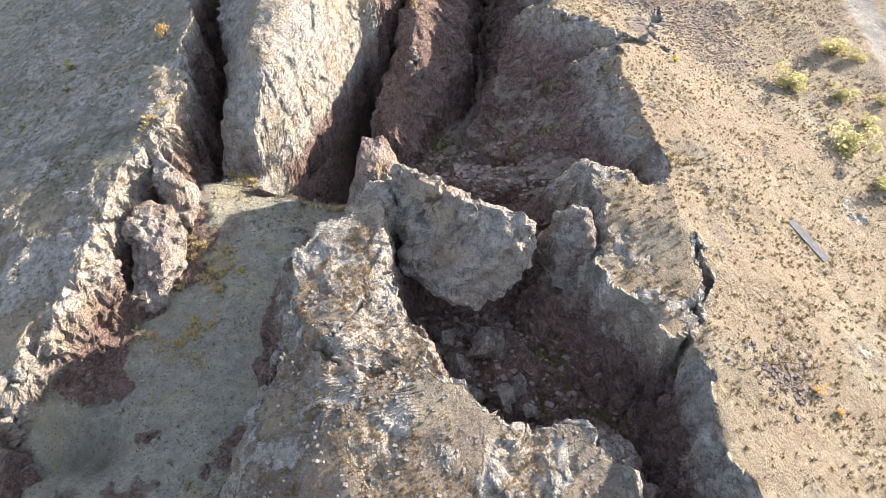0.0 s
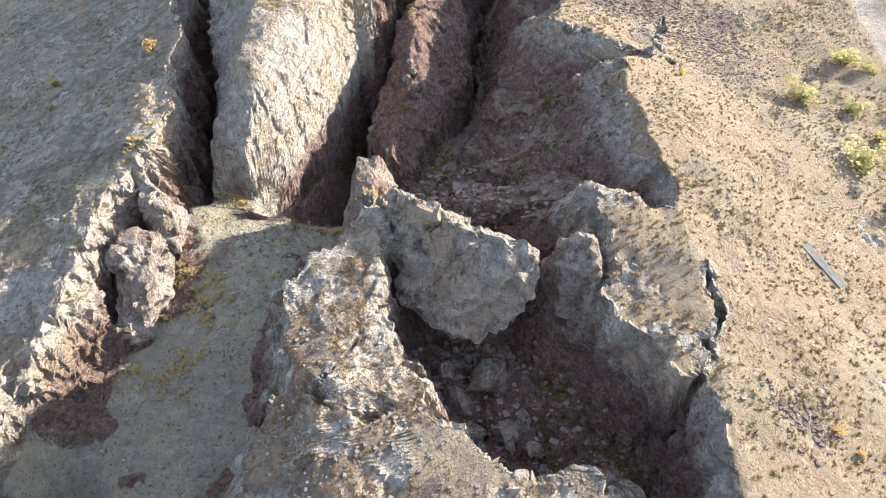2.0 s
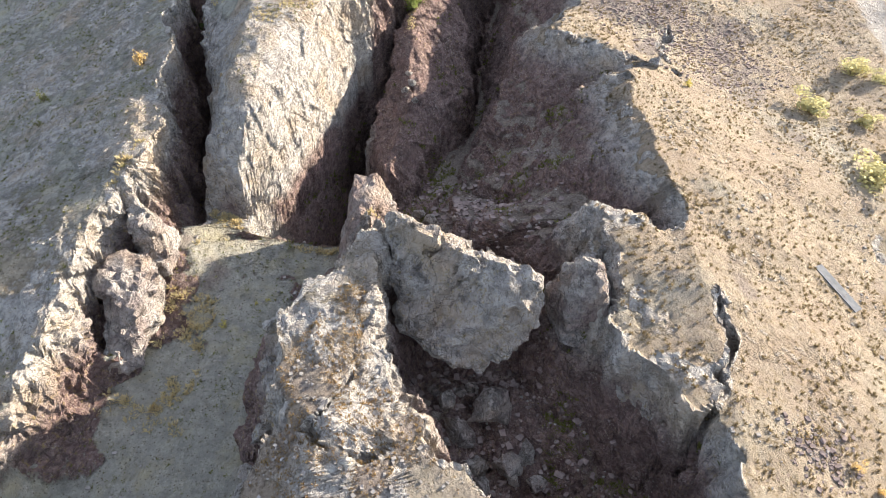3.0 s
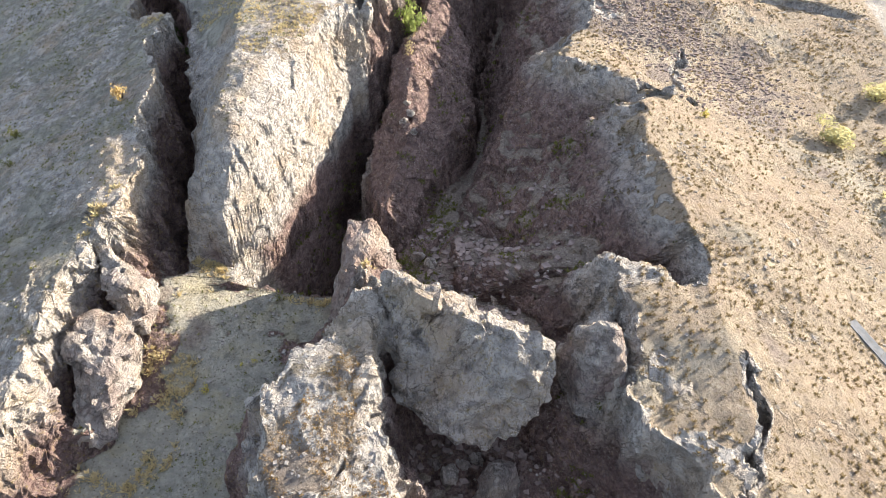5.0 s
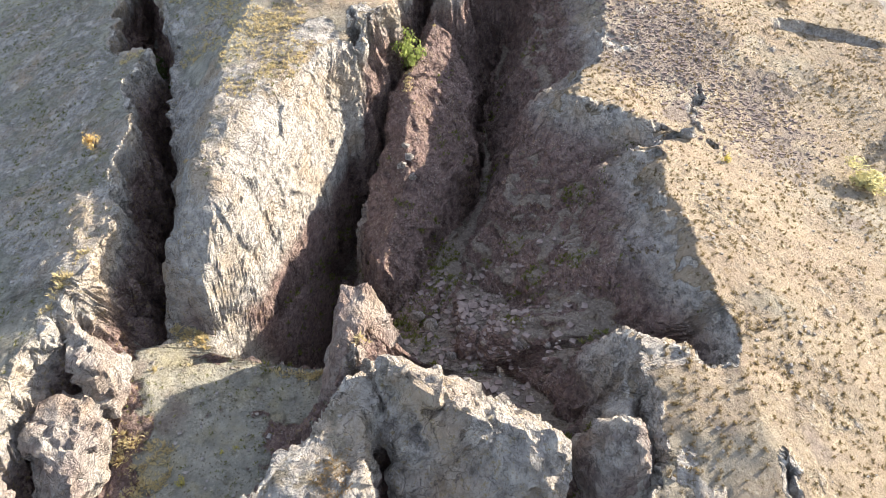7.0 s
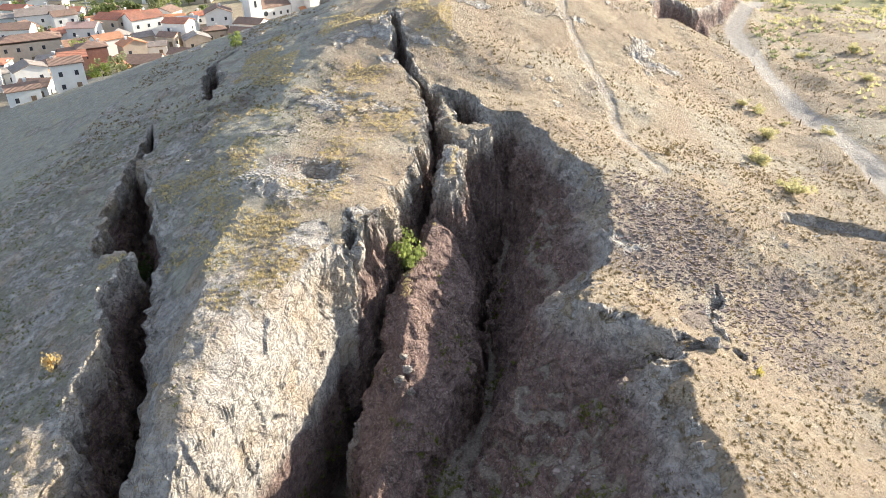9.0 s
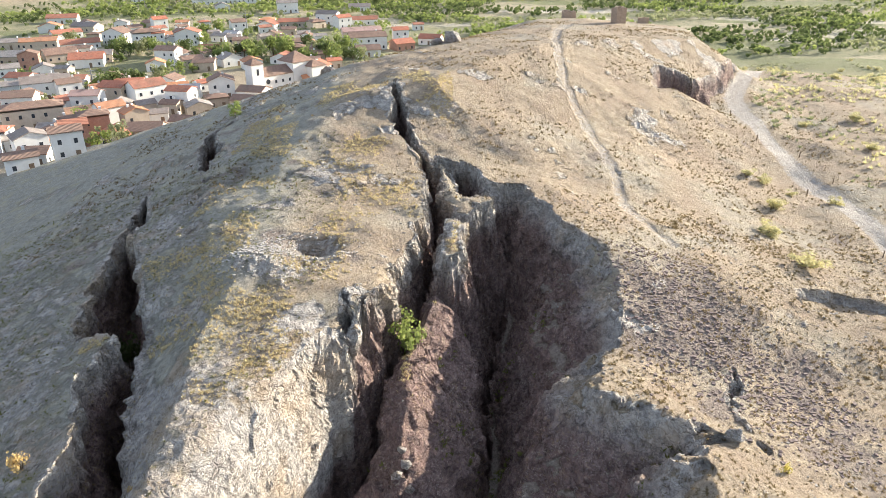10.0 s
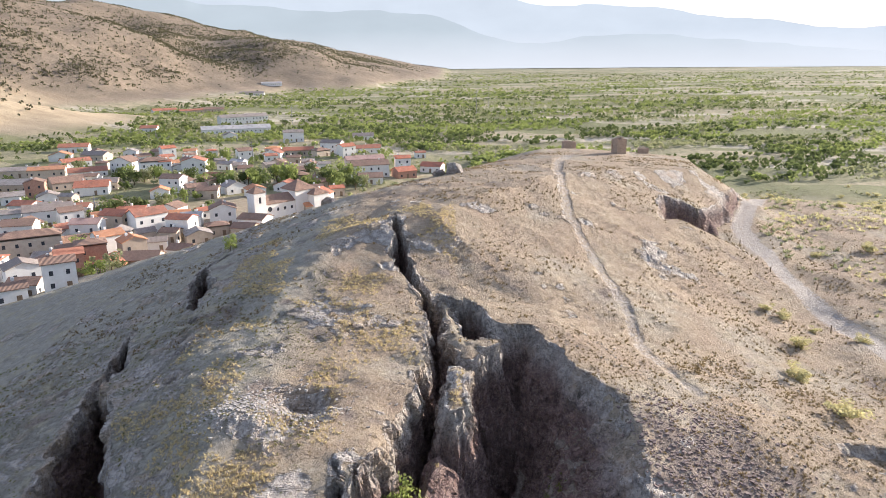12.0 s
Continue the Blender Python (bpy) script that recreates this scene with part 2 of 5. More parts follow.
def facets(x, y, z, size, k=0):
    """Broken-rock relief: every cell is a block with its own height and tilt. About -1 to 1."""
    x, y, z = x / size, y / size, z / size
    ix, iy, iz = (np.floor(v).astype(np.int64) for v in (x, y, z))
    best = np.full(x.shape, 1e9)
    bx, by, bz = ix, iy, iz
    for dx in (-1, 0, 1):
        for dy in (-1, 0, 1):
            for dz in (-1, 0, 1):
                cx, cy, cz = ix + dx, iy + dy, iz + dz
                seed = hashed(cx, cy, cz, k)
                px, py, pz = x - cx - seed, y - cy - (seed * 37.7) % 1.0, z - cz - (seed * 911.3) % 1.0
                d = px * px + py * py + pz * pz
                near = d < best
                best = np.where(near, d, best)
                bx, by, bz = np.where(near, cx, bx), np.where(near, cy, by), np.where(near, cz, bz)
    seed = hashed(bx, by, bz, k)
    px, py, pz = x - bx - seed, y - by - (seed * 37.7) % 1.0, z - bz - (seed * 911.3) % 1.0
    tilt = [hashed(bx, by, bz, k + 3 + i) - 0.5 for i in range(4)]
    return tilt[3] * 1.2 + 1.6 * (tilt[0] * px + tilt[1] * py + tilt[2] * pz)


def smooth(v, low, high):
    t = np.clip((v - low) / (high - low), 0, 1)
    return t * t * (3 - 2 * t)


def inside(x, y, poly):
    """Distance to a closed outline, positive inside it."""
    best = np.full(x.shape, 1e18)
    odd = np.zeros(x.shape, bool)
    for (ax, ay), (bx, by) in zip(poly, poly[1:] + poly[:1]):
        ex, ey = bx - ax, by - ay
        t = np.clip(((x - ax) * ex + (y - ay) * ey) / (ex * ex + ey * ey), 0, 1)
        best = np.minimum(best, (x - ax - t * ex) ** 2 + (y - ay - t * ey) ** 2)
        if ey:
            odd ^= ((ay > y) != (by > y)) & (x < ex * (y - ay) / ey + ax)
    return np.where(odd, 1, -1) * np.sqrt(best)


def along(x, y, line):
    """Distance to a line of points, and the values that its points carry, interpolated."""
    best = np.full(x.shape, 1e18)
    carried = [np.zeros(x.shape) for _ in line[0][2:]]
    for a, b in zip(line, line[1:]):
        ex, ey = b[0] - a[0], b[1] - a[1]
        t = np.clip(((x - a[0]) * ex + (y - a[1]) * ey) / (ex * ex + ey * ey), 0, 1)
        d = (x - a[0] - t * ex) ** 2 + (y - a[1] - t * ey) ** 2
        near = d < best
        best = np.where(near, d, best)
        carried = [np.where(near, va + t * (vb - va), c) for c, va, vb in zip(carried, a[2:], b[2:])]
    return np.sqrt(best), carried


# ================= the hill: form of the ground =================
SECT_Y = [-60, 0, 30, 45, 60, 75, 90, 107, 130, 150, 185, 212, 240, 275, 340]
SECT = dict(
    xl=[-34, -33, -31, -29.5, -29, -28, -21, -22, -22, -12, -9, 18, 28, 34, 40],
    zl=[-12, -6, -2.4, 0.6, 3.0, 5.2, 8.0, 9.2, 11.2, 15.8, 15.2, 16.4, 15.2, 11.5, -30],
    xr=[19, 19, 20, 21, 20.5, 19, 17.5, 20.5, 14, -2, 27, 64, 70, 52, 44],
    zr=[-11, -5.8, -1.9, -0.5, 1.0, 1.3, 0.8, 4.2, 6.0, 16.0, 16.6, 12.6, 11.0, 9.5, -30],
    sl=[0.3, 0.2, 0.15, 0.15, 0.28, 0.33, 0.32, 0.335, 0.38, 0.37, 0.31, 0.27, 0.33, 0.35, 0.3],
    sr=[0.3, 0.3, 0.3, 0.36, 0.31, 0.31, 0.29, 0.28, 0.25, 0.34, 0.34, 0.6, 0.7, 0.4, 0.3],
    bench=[-14, -13, -11.5, -10, -8, -6.3, -5.2, -4.3, -3.6, -3, -0.5, 0.3, -0.5, -7, -14],
)
PLAIN = -17.0


def section(key, y):
    fine = np.linspace(-60, 340, 801)
    v = np.interp(fine, SECT_Y, SECT[key])
    kernel = np.hanning(25)
    pad = np.pad(v, 12, mode="edge")
    return np.interp(y, fine, np.convolve(pad, kernel / kernel.sum(), "valid"))


def soft_max(a, b, k):
    h = np.clip(0.5 + 0.5 * (a - b) / k, 0, 1)
    return b + (a - b) * h + k * h * (1 - h)


def hill_base(x, y):
    s = {key: section(key, y) for key in SECT}
    t = np.clip((x - s["xl"]) / (s["xr"] - s["xl"]), 0, 1)
    top = s["zl"] + (s["zr"] - s["zl"]) * t
    left, right = np.maximum(s["xl"] - x, 0), np.maximum(x - s["xr"], 0)
    round_off = np.interp(y, [82, 104], [0.05, 7.0])
    left = np.where(y > 82, round_off * np.logaddexp(0, (s["xl"] - x) / round_off) - 0.35 * round_off, left)
    h = top - s["sl"] * left - s["sr"] * right
    # benches and plains that the flanks run out on
    floor = PLAIN + (s["bench"] - PLAIN) * smooth(x, -60, 40) * smooth(330 - y, 0, 90) * smooth(230 - x, 0, 140)
    floor = floor + 0.5 * fractal(x * 0.03, y * 0.03, octaves=2, k=40) * smooth(np.hypot(x, y), 30, 90)
    h = soft_max(h, floor, 3.0)
    # the buttress: a steep-sided crest that falls to its nose, with a sunward face
    crest = np.interp(y, [56, 57.4, 59.5, 61.5, 63.5, 65.5, 69.5, 73, 77, 82, 88, 96, 104], [-6, -3.9, -1.0, 1.6, 3.6, 4.5, 6.1, 6.7, 7.2, 7.2, 7.5, 8.4, 8.8])
    cx = np.interp(y, [58, 63, 66, 70, 76, 82, 92, 104], [-20.2, -18.4, -19.0, -19.2, -16.8, -15.0, -12.0, -11.0])
    lx = np.interp(y, [58, 66, 70, 77, 84, 93, 104], [-21.6, -20.6, -20.5, -20.4, -21.4, -20.6, -22.0])
    ls = np.interp(y, [58, 66, 70, 77, 84, 88, 93, 104], [1.8, 1.7, 1.5, 1.0, 0.72, 0.6, 0.45, 0.3])
    d, dl = np.maximum(x - cx, 0), np.maximum(lx - x, 0)
    cap = crest - np.interp(y, [78, 90], [0.25, 0.04]) * d - np.interp(y, [76, 90], [0.12, 0.0]) * d * d - ls * dl
    brow = np.interp(y, [60, 63, 66.5, 71, 77, 84, 90], [-19.2, -18.0, -17.0, -15.6, -14.0, -12.2, -9])
    cap = cap - 4.2 * np.maximum(x - brow, 0) * smooth(88 - y, 0, 5)
    split = np.interp(y, [57, 64, 70, 77, 84, 90, 98, 105], [-24.2, -24.4, -25.7, -27.1, -29.4, -30.6, -35, -38])
    wide = smooth(x - split, -0.8, 0.8) * smooth(-4 - x, 0, 3) * smooth(y, 56, 57.6) * smooth(104 - y, 0, 12)
    h = h + (cap - h) * wide
    # the near ridge between terrace and pit
    off = np.maximum(x + 6.5, 0)
    ridge = np.minimum(0.9 - 0.16 * off - 0.3 * np.maximum(-8 - x, 0) + 0.26 * (y - 30.5), 1.15 + 0.04 * (y - 34) - 0.17 * off)
    near = smooth(x, -20, -15) * smooth(13.5 - x, 0, 2) * smooth(56 - y, 0, 3)
    return h + (ridge - h) * near


SPUR_FOOT = dict(a=[-60, -48, -32, -25, -19, -14, -9, -5, -2, 1], near=[650, 700, 760, 850, 1080, 1240, 1370, 1500, 1750, 2100], far=[1500, 1500, 1500, 1600, 1700, 1800, 1900, 2000, 2100, 2300],
                 top=[170, 168, 152, 118, 104, 92, 70, 42, 12, -17], back=[270, 260, 240, 205, 170, 128, 92, 52, 14, -17])
LOW_SPUR = [(-900, 560, 70, 300), (-620, 610, 52, 260), (-440, 640, 32, 215), (-340, 640, 4, 170), (-262, 610, -16, 90)]


def far_hills(x, y):
    """How far the dry hills that close the valley on the town's far side rise above the plain."""
    a, r = np.degrees(np.arctan2(x, y - 40)), np.hypot(x, y - 40)
    k = {key: np.interp(a, SPUR_FOOT["a"], SPUR_FOOT[key]) for key in SPUR_FOOT if key != "a"}
    bend = r + 130 * fractal(x / 260.0, y / 260.0, octaves=3, k=60)
    up = smooth(bend, k["near"], k["far"]) ** 0.8
    gully = 1 - np.abs(fractal(x / 210.0 + 0.3 * y / 210.0, y / 420.0, octaves=4, k=62))
    h = (k["top"] - PLAIN) * up * (0.80 + 0.22 * gully)
    h = h + np.maximum(k["back"] - k["top"], 0) * smooth(r, k["far"] + 150, k["far"] + 700)
    d, (top, half) = along(x, y, LOW_SPUR)
    low = (top - PLAIN) * np.clip(1 - d / half, 0, 1) ** 1.15 * (1 + 0.10 * fractal(x / 90.0, y / 90.0, octaves=3, k=64))
    return np.maximum(h, low) * smooth(y, 150, 420) * (a < 1)


TERRACE = [(-22.4, 59.0), (-22.6, 60.4), (-25.8, 60.2), (-26.8, 57.4), (-28.8, 54.5), (-28.6, 50), (-29.0, 45), (-29.8, 41.5), (-31.5, 36), (-33, 28), (-40, 8), (-13, 8), (-13, 22),
           (-13, 25), (-12.4, 29), (-10.8, 31), (-11.6, 35), (-11.9, 39.7), (-9.5, 44), (-7.2, 47.2), (-5.8, 48.8), (-6.0, 53), (-5.8, 58), (-6.5, 63), (-12, 63), (-15.6, 61.4), (-16.2, 59.6)]
PIT = [(-4.2, 47), (-5, 45), (-4.8, 38.1), (-2.2, 33.4), (-0.3, 30.0), (0.9, 28.8), (3.6, 27), (6.0, 26.2), (10.0, 26.2), (12.6, 23.4), (14, 12), (21, 12),
       (20.3, 24.8), (20.4, 30), (19.6, 33.2), (17.8, 34.4), (15.9, 36.4), (14.7, 39.5), (14.2, 42), (14.7, 45), (15.2, 48), (14.6, 50.5), (13.7, 52.5), (10, 50), (4, 49.5), (-2, 50)]
BOWL = [(-16.6, 60.8), (-16.0, 63.5), (-14.9, 67.5), (-13.0, 74), (-11.9, 80), (-9.9, 86), (-7.2, 90.5), (-5.6, 97), (-4.6, 104), (-2.6, 109.6), (-2.2, 119), (-2.6, 127), (-0.6, 131), (3, 128),
        (6, 123.8), (9, 122.8), (11, 123.2), (13.5, 118.4), (15.7, 112.2), (18.5, 108.5), (19, 100), (17, 91.5), (13.5, 87), (13, 84.5), (19, 83), (25, 81.3),
        (19.7, 76), (20.5, 65), (21.5, 57), (21.6, 51.2), (19.4, 50.6), (16, 51.6), (12, 52), (10.5, 47), (2, 45.8), (-3.8, 46.2), (-5.2, 49), (-7.2, 52), (-7.6, 57), (-10, 59.5), (-12, 59.2)]
LEFT_CRACK = [(-24.4, 57.2, 1.3, 5), (-24.0, 60.4, 1.8, 10), (-24.4, 64, 2.0, 13), (-25.7, 70.5, 2.0, 16), (-27.1, 76.5, 1.9, 16), (-29.4, 84, 2.0, 16), (-30.1, 90, 1.3, 14), (-33.2, 92.6, 2.7, 12),
              (-35.2, 98, 2.7, 11), (-38, 105, 2.5, 11), (-39.8, 112, 1.3, 9), (-41.6, 122, 1.1, 7), (-43.7, 132.8, 0.3, 3)]
TOP_CRACK = [(-1.6, 126, 1.2, 11), (-3.2, 130.5, 1.2, 11), (-4.9, 135.5, 1.2, 10), (-6.3, 141, 1.2, 9), (-7.2, 146, 1.3, 8), (-7.4, 151, 0.9, 5), (-7.6, 154, 0.2, 2)]
SIDE_CRACK = [(21.8, 45.5, 0.2, 2), (22.2, 43.5, 0.45, 5), (20.9, 37, 0.4, 6), (19.6, 34.6, 0.45, 6), (18, 33.2, 0.9, 7), (16.6, 32.2, 1.3, 6)]
UPPER_CRACK = [(-38, 162, 0.3, 3), (-40.5, 152, 1.2, 6), (-38.2, 145, 1.7, 7), (-36.6, 139, 1.8, 7), (-34.8, 132.4, 0.4, 3)]
RIDGE_CRACK = [(-6.2, 36.2, 0.05, 0.6), (-6.8, 34.7, 0.14, 1.1), (-7.7, 33.1, 0.14, 1.1), (-8.8, 31.8, 0.14, 1.1), (-8.4, 30.5, 0.14, 1.1), (-7.8, 29.8, 0.14, 1.1), (-5.9, 30.6, 0.14, 1.1), (-4.3, 30.2, 0.14, 1.1), (-1.9, 31.0, 0.05, 0.6)]
RIDGE_CRACK_SIDE = [(-10.1, 30.6, 0.05, 0.6), (-8.9, 30.9, 0.13, 1.1), (-8.4, 32.2, 0.05, 0.6)]
FIN_GAP = [(-9.8, 49.4, 0.7, 7), (-6.4, 51.5, 0.8, 6), (-4.0, 53.0, 0.7, 6)]
NICHE_A = [(-9.9, 91.6, 0.5, 4), (-9.4, 88.6, 0.7, 7)]
NICHE_B = [(-7.9, 91.6, 0.4, 5), (-7.6, 89.6, 0.5, 7)]
SCARP = [(44, 107, 1.4, 1.0), (49, 108.5, 2.2, 1.3), (56, 106.5, 1.6, 0.8)]
NOTCH = [(29.2, 94, 0.1, 1), (28.4, 90, 0.4, 2.4), (27.4, 86.4, 0.5, 2.6), (27.2, 83, 0.35, 2), (28, 80, 0.05, 1)]
BLADE = [(-5.0, 64.8, -9.5, 0.6), (-5.0, 66, -4.9, 0.8), (-5.2, 70, -5.4, 1.9), (-4.7, 74, -5.1, 3.3), (-4.3, 77, -4.2, 3.9), (-3.9, 80, -2.2, 3.0), (-4.1, 84, -0.9, 2.2), (-3.2, 92, 1.0, 1.2), (-1.2, 100, 2.4, 1.1)]
APRON = [(12.6, 42.5, -3.2, 0.7), (13.4, 45, -1.8, 0.8), (15.0, 47.5, -1.2, 0.8)]
GULLY = [(0.2, 66, -10.2, 0.8), (0.7, 72, -11.2, 0.9), (2.4, 79, -11.8, 0.9), (4.2, 86, -12.5, 1.0), (4.9, 94, -13, 1.1), (5.6, 104, -11, 1.2), (7.4, 114, -8, 1.4)]
SPUR = [(11.8, 44.8, 0.8, 0.6), (11.8, 47, -0.5, 0.7), (13.8, 50.6, -0.7, 0.8), (13.6, 53.2, 0.9, 0.8), (17, 52.2, 0.4, 1.0)]
PILLAR_FRONT = [(0.7, 103.2, 7.0, 1.0), (0.9, 109, 7.6, 1.3)]
PILLAR_BACK = [(-0.2, 129.3, 8.3, 0.7), (0.6, 123, 7.7, 0.9), (2.2, 117.5, 7.3, 1.6)]
PILLAR_SIDE = [(2.9, 115.6, 6.9, 1.1), (3.4, 118.2, 7.4, 1.3), (6.0, 118.9, 7.2, 1.2)]
QUARRY = [(44, 174), (45.2, 184), (48, 189.5), (52.5, 190.5), (55.5, 187), (58.5, 193), (64, 199), (67.5, 203), (70.5, 210), (77, 222), (90, 230), (96, 216), (84, 192), (66, 168), (50, 162), (46, 168)]
TRACK = [(29, 113, 1.0), (25.4, 122.5, 1.1), (26.4, 135, 1.2), (25, 150, 1.3), (22.6, 163, 1.3), (24.7, 189, 1.4), (29, 212, 1.5), (36, 232, 1.6)]
ROAD = [(57, 60, 2.4), (61.2, 92, 2.4), (62.5, 104, 2.4), (65, 118, 2.4), (66.6, 129, 2.4), (66.6, 139, 2.4), (66, 149, 2.4), (66, 166, 2.4), (65.4, 176, 2.4), (65.7, 184, 2.4), (68, 194.5, 2.4), (72, 203, 2.4), (80, 218, 2.4), (89.5, 235, 2.4), (120, 290, 2.4), (150, 420, 2)]


def ground_form(x, y):
    """Height of the ground, and how much it is rock, red rock, gravel, turf, road and field."""
    wx = x + 0.9 * fractal(x / 5.0, y / 5.0, octaves=3, k=3)
    wy = y + 0.9 * fractal(x / 5.0, y / 5.0, octaves=3, k=9)
    jag = 0.45 * fractal(x / 1.6, y / 1.6, octaves=3, k=21)
    base = hill_base(x, y)
    far = smooth(np.hypot(x, y - 60), 120, 260)
    h = base + 0.35 * fractal(x / 7.0, y / 7.0, octaves=4, k=31) * (1 - 0.5 * far) + 0.5 * fractal(x / 28.0, y / 28.0, octaves=2, k=33) * smooth(np.hypot(x, y - 60), 40, 120)
    h = h + far_hills(x, y)
    whole = h.copy()

    # terrace of turf below the left wall
    d = inside(wx, wy, TERRACE) + jag
    floor = np.interp(y, [26, 34, 38, 46, 52, 58], [-8.9, -8.1, -7.3, -6.3, -5.0, -4.7]) - 0.22 * np.clip(x + 21, -5, 9) * smooth(y, 46, 54) + 0.15 * fractal(x / 3.0, y / 3.0, octaves=3, k=50)
    floor = floor - 3.0 * np.exp(-(((x + 28.2) / 2.6) ** 2 + ((y - 28.9) / 2.2) ** 2))
    steep = np.where(x > -20, 2.4, 1.25 + 1.2 * smooth(43 - y, 0, 4) + 2.2 * smooth(y, 41, 44))
    terrace = smooth(d, -0.3, 0.6)
    h = np.where(d > 0, np.minimum(h, np.maximum(floor, h - d * steep)), h)

    # pit under the wedge
    d = inside(wx, wy, PIT) + jag
    floor = -9.2 - 0.28 * np.clip(38 - y, 0, 14) - 0.1 * np.clip(x - 5, 0, 12) + 5.5 * smooth(y, 43, 50) + 0.7 * fractal(x / 2.5, y / 2.5, octaves=3, k=54)
    pit = smooth(d, -0.3, 0.8)
    steep = np.where(x > 11, 2.6 - 0.8 * smooth(33 - y, 0, 3), 3.6)
    h = np.where(d > 0, np.minimum(h, np.maximum(floor, h - d * steep)), h)

    # bowl with the gully and the central cleft
    d = inside(wx, wy, BOWL) + jag * np.where(x < -6, 0.5, 1.0)
    gx = np.interp(y, [50, 65, 75, 85, 103, 115, 125], [2, 1, 1, 4, 5.6, 8.5, 5])
    right = np.interp(y, [50, 60, 70, 85, 105, 118, 125], [1.9, 0.8, 0.8, 1.15, 0.95, 2.5, 4.0])
    steep = np.where(x > gx, right, np.where(y < 57, 1.6, 9.0))
    floor = np.interp(y, [46, 52, 57, 62, 67, 72, 80], [-4.2, -6.6, -8.2, -9.4, -10.0, -11.0, -11.6]) + 0.5 * fractal(x / 3.0, y / 3.0, octaves=3, k=58)
    floor = floor - 6.0 * smooth(-6.6 - x, 0, 1.5) * smooth(y, 70, 77) + 2.2 * smooth(y, 104, 122)
    floor = floor - 7.0 * np.exp(-((x - gx + 1.2) / 2.4) ** 2) * smooth(y, 78, 94) * smooth(122 - y, 0, 10)
    bowl = smooth(d, -0.3, 0.8)
    h = np.where(d > 0, np.minimum(h, np.maximum(floor, h - d * steep)), h)

    # clefts
    for line, steep in ((LEFT_CRACK, 8.5), (TOP_CRACK, 10.0), (SIDE_CRACK, 6.0), (UPPER_CRACK, 8.0), (NOTCH, 4.0), (FIN_GAP, 5.0), (NICHE_A, 7.0), (NICHE_B, 7.0), (SCARP, 1.6), (RIDGE_CRACK, 4.0), (RIDGE_CRACK_SIDE, 4.0)):
        d, (half, depth) = along(wx, wy, line)
        inner = half + 0.5 * jag - d
        h = np.where(inner > 0, np.minimum(h, np.maximum(whole - depth, h - inner * steep)), h)

    # gully at the foot of the blade
    d, (low, half) = along(wx, wy, GULLY)
    h = np.where(d < 8, np.minimum(h, low + 2.3 * np.maximum(d - half + 0.6 * jag, 0)), h)

    # walls and pillars that stand in the cleft
    for line, steep in ((SPUR, 1.7), (APRON, 1.2), (PILLAR_FRONT, 5.0), (PILLAR_BACK, 5.0), (PILLAR_SIDE, 5.0)):
        d, (top, half) = along(x + 0.5 * (wx - x), y + 0.5 * (wy - y), line)
        up = top - np.maximum(d - half + jag, 0) * steep - 0.25 * d
        h = np.where(d < 9, np.maximum(h, up), h)

    by, bx, btop, bwide = ([p[i] for p in BLADE] for i in (1, 0, 2, 3))
    side = x + 0.4 * (wx - x) - np.interp(y, by, bx)
    wide_left = np.interp(y, by, bwide) + jag
    up = np.interp(y, by, btop) - 0.62 * np.clip(-side, 0, 4) - 6.0 * np.maximum(-side - wide_left, 0)
    up = up - np.interp(y, [65, 68, 73], [2.6, 1.8, 0.95]) * np.maximum(side, 0) - 6.0 * np.maximum(side + jag - np.interp(y, [66, 70, 74, 80, 86, 96, 100], [1.2, 2.2, 2.9, 4.6, 6.8, 5.4, 3.6]), 0)
    h = np.where((y > 64.6) & (y < 100.5), np.maximum(h, up), h)

    # hollow and stone heap on the buttress, holes along a joint
    h = h - 2.1 * np.exp(-((np.abs(x + 14.2) / 2.3) ** 3 + (np.abs(y - 101.6) / 1.9) ** 3)) + 0.8 * np.exp(-(((x + 19.3) / 3.0) ** 2 + ((y - 98.8) / 2.6) ** 2))
    for hx, hy in ((-33.4, 128), (-32.4, 121.5), (-31.6, 118), (-30, 110)):
        h = h - 1.6 * np.exp(-(((x - hx) / 0.6) ** 2 + ((y - hy) / 0.9) ** 2))
    # old quarry face beyond
    d = inside(wx, wy, QUARRY)
    shelf = 1.6 + 0.04 * (y - 180) + 0.5 * np.clip(62 - x, 0, 14) * smooth(186 - y, 0, 9)
    cliff = h - d * (1.5 + 1.3 * smooth(grain(x / 4.0, y / 4.0, None, 66), -0.4, 0.5)) + 0.9 * fractal(x / 3.0, y / 3.0, octaves=3, k=67) * smooth(d, 0.3, 2)
    h = np.where(d > 0, np.minimum(h, np.maximum(shelf, cliff)), h)
    # a cave mouth under the brow
    h = h - 2.6 * np.exp(-(((x - 51.2) / 2.4) ** 2 + ((y - 186.2) / 1.6) ** 2)) * (d > 0)
    quarry = smooth(d, -0.5, 1) * smooth(h - shelf, 0.3, 1.2)

    # roads
    d, (half,) = along(x, y, ROAD)
    road = smooth(half + 0.4 - d, 0, 0.8)
    rut = np.exp(-((np.abs(d) - 0.85) / 0.32) ** 2)
    road = road * (0.62 + 0.38 * rut)
    h = h - 0.10 * smooth(half - np.abs(d), 0, 0.5) - 0.12 * rut
    d2, (half2,) = along(x, y, TRACK)
    worn = 0.35 * fractal(x / 2.0, y / 2.0, octaves=2, k=71)
    road = np.maximum(road, 0.5 * smooth(half2 + 0.3 - d2 + worn, 0, 0.9))
    h = h - 0.22 * smooth(half2 - d2 + worn, 0, 0.8)
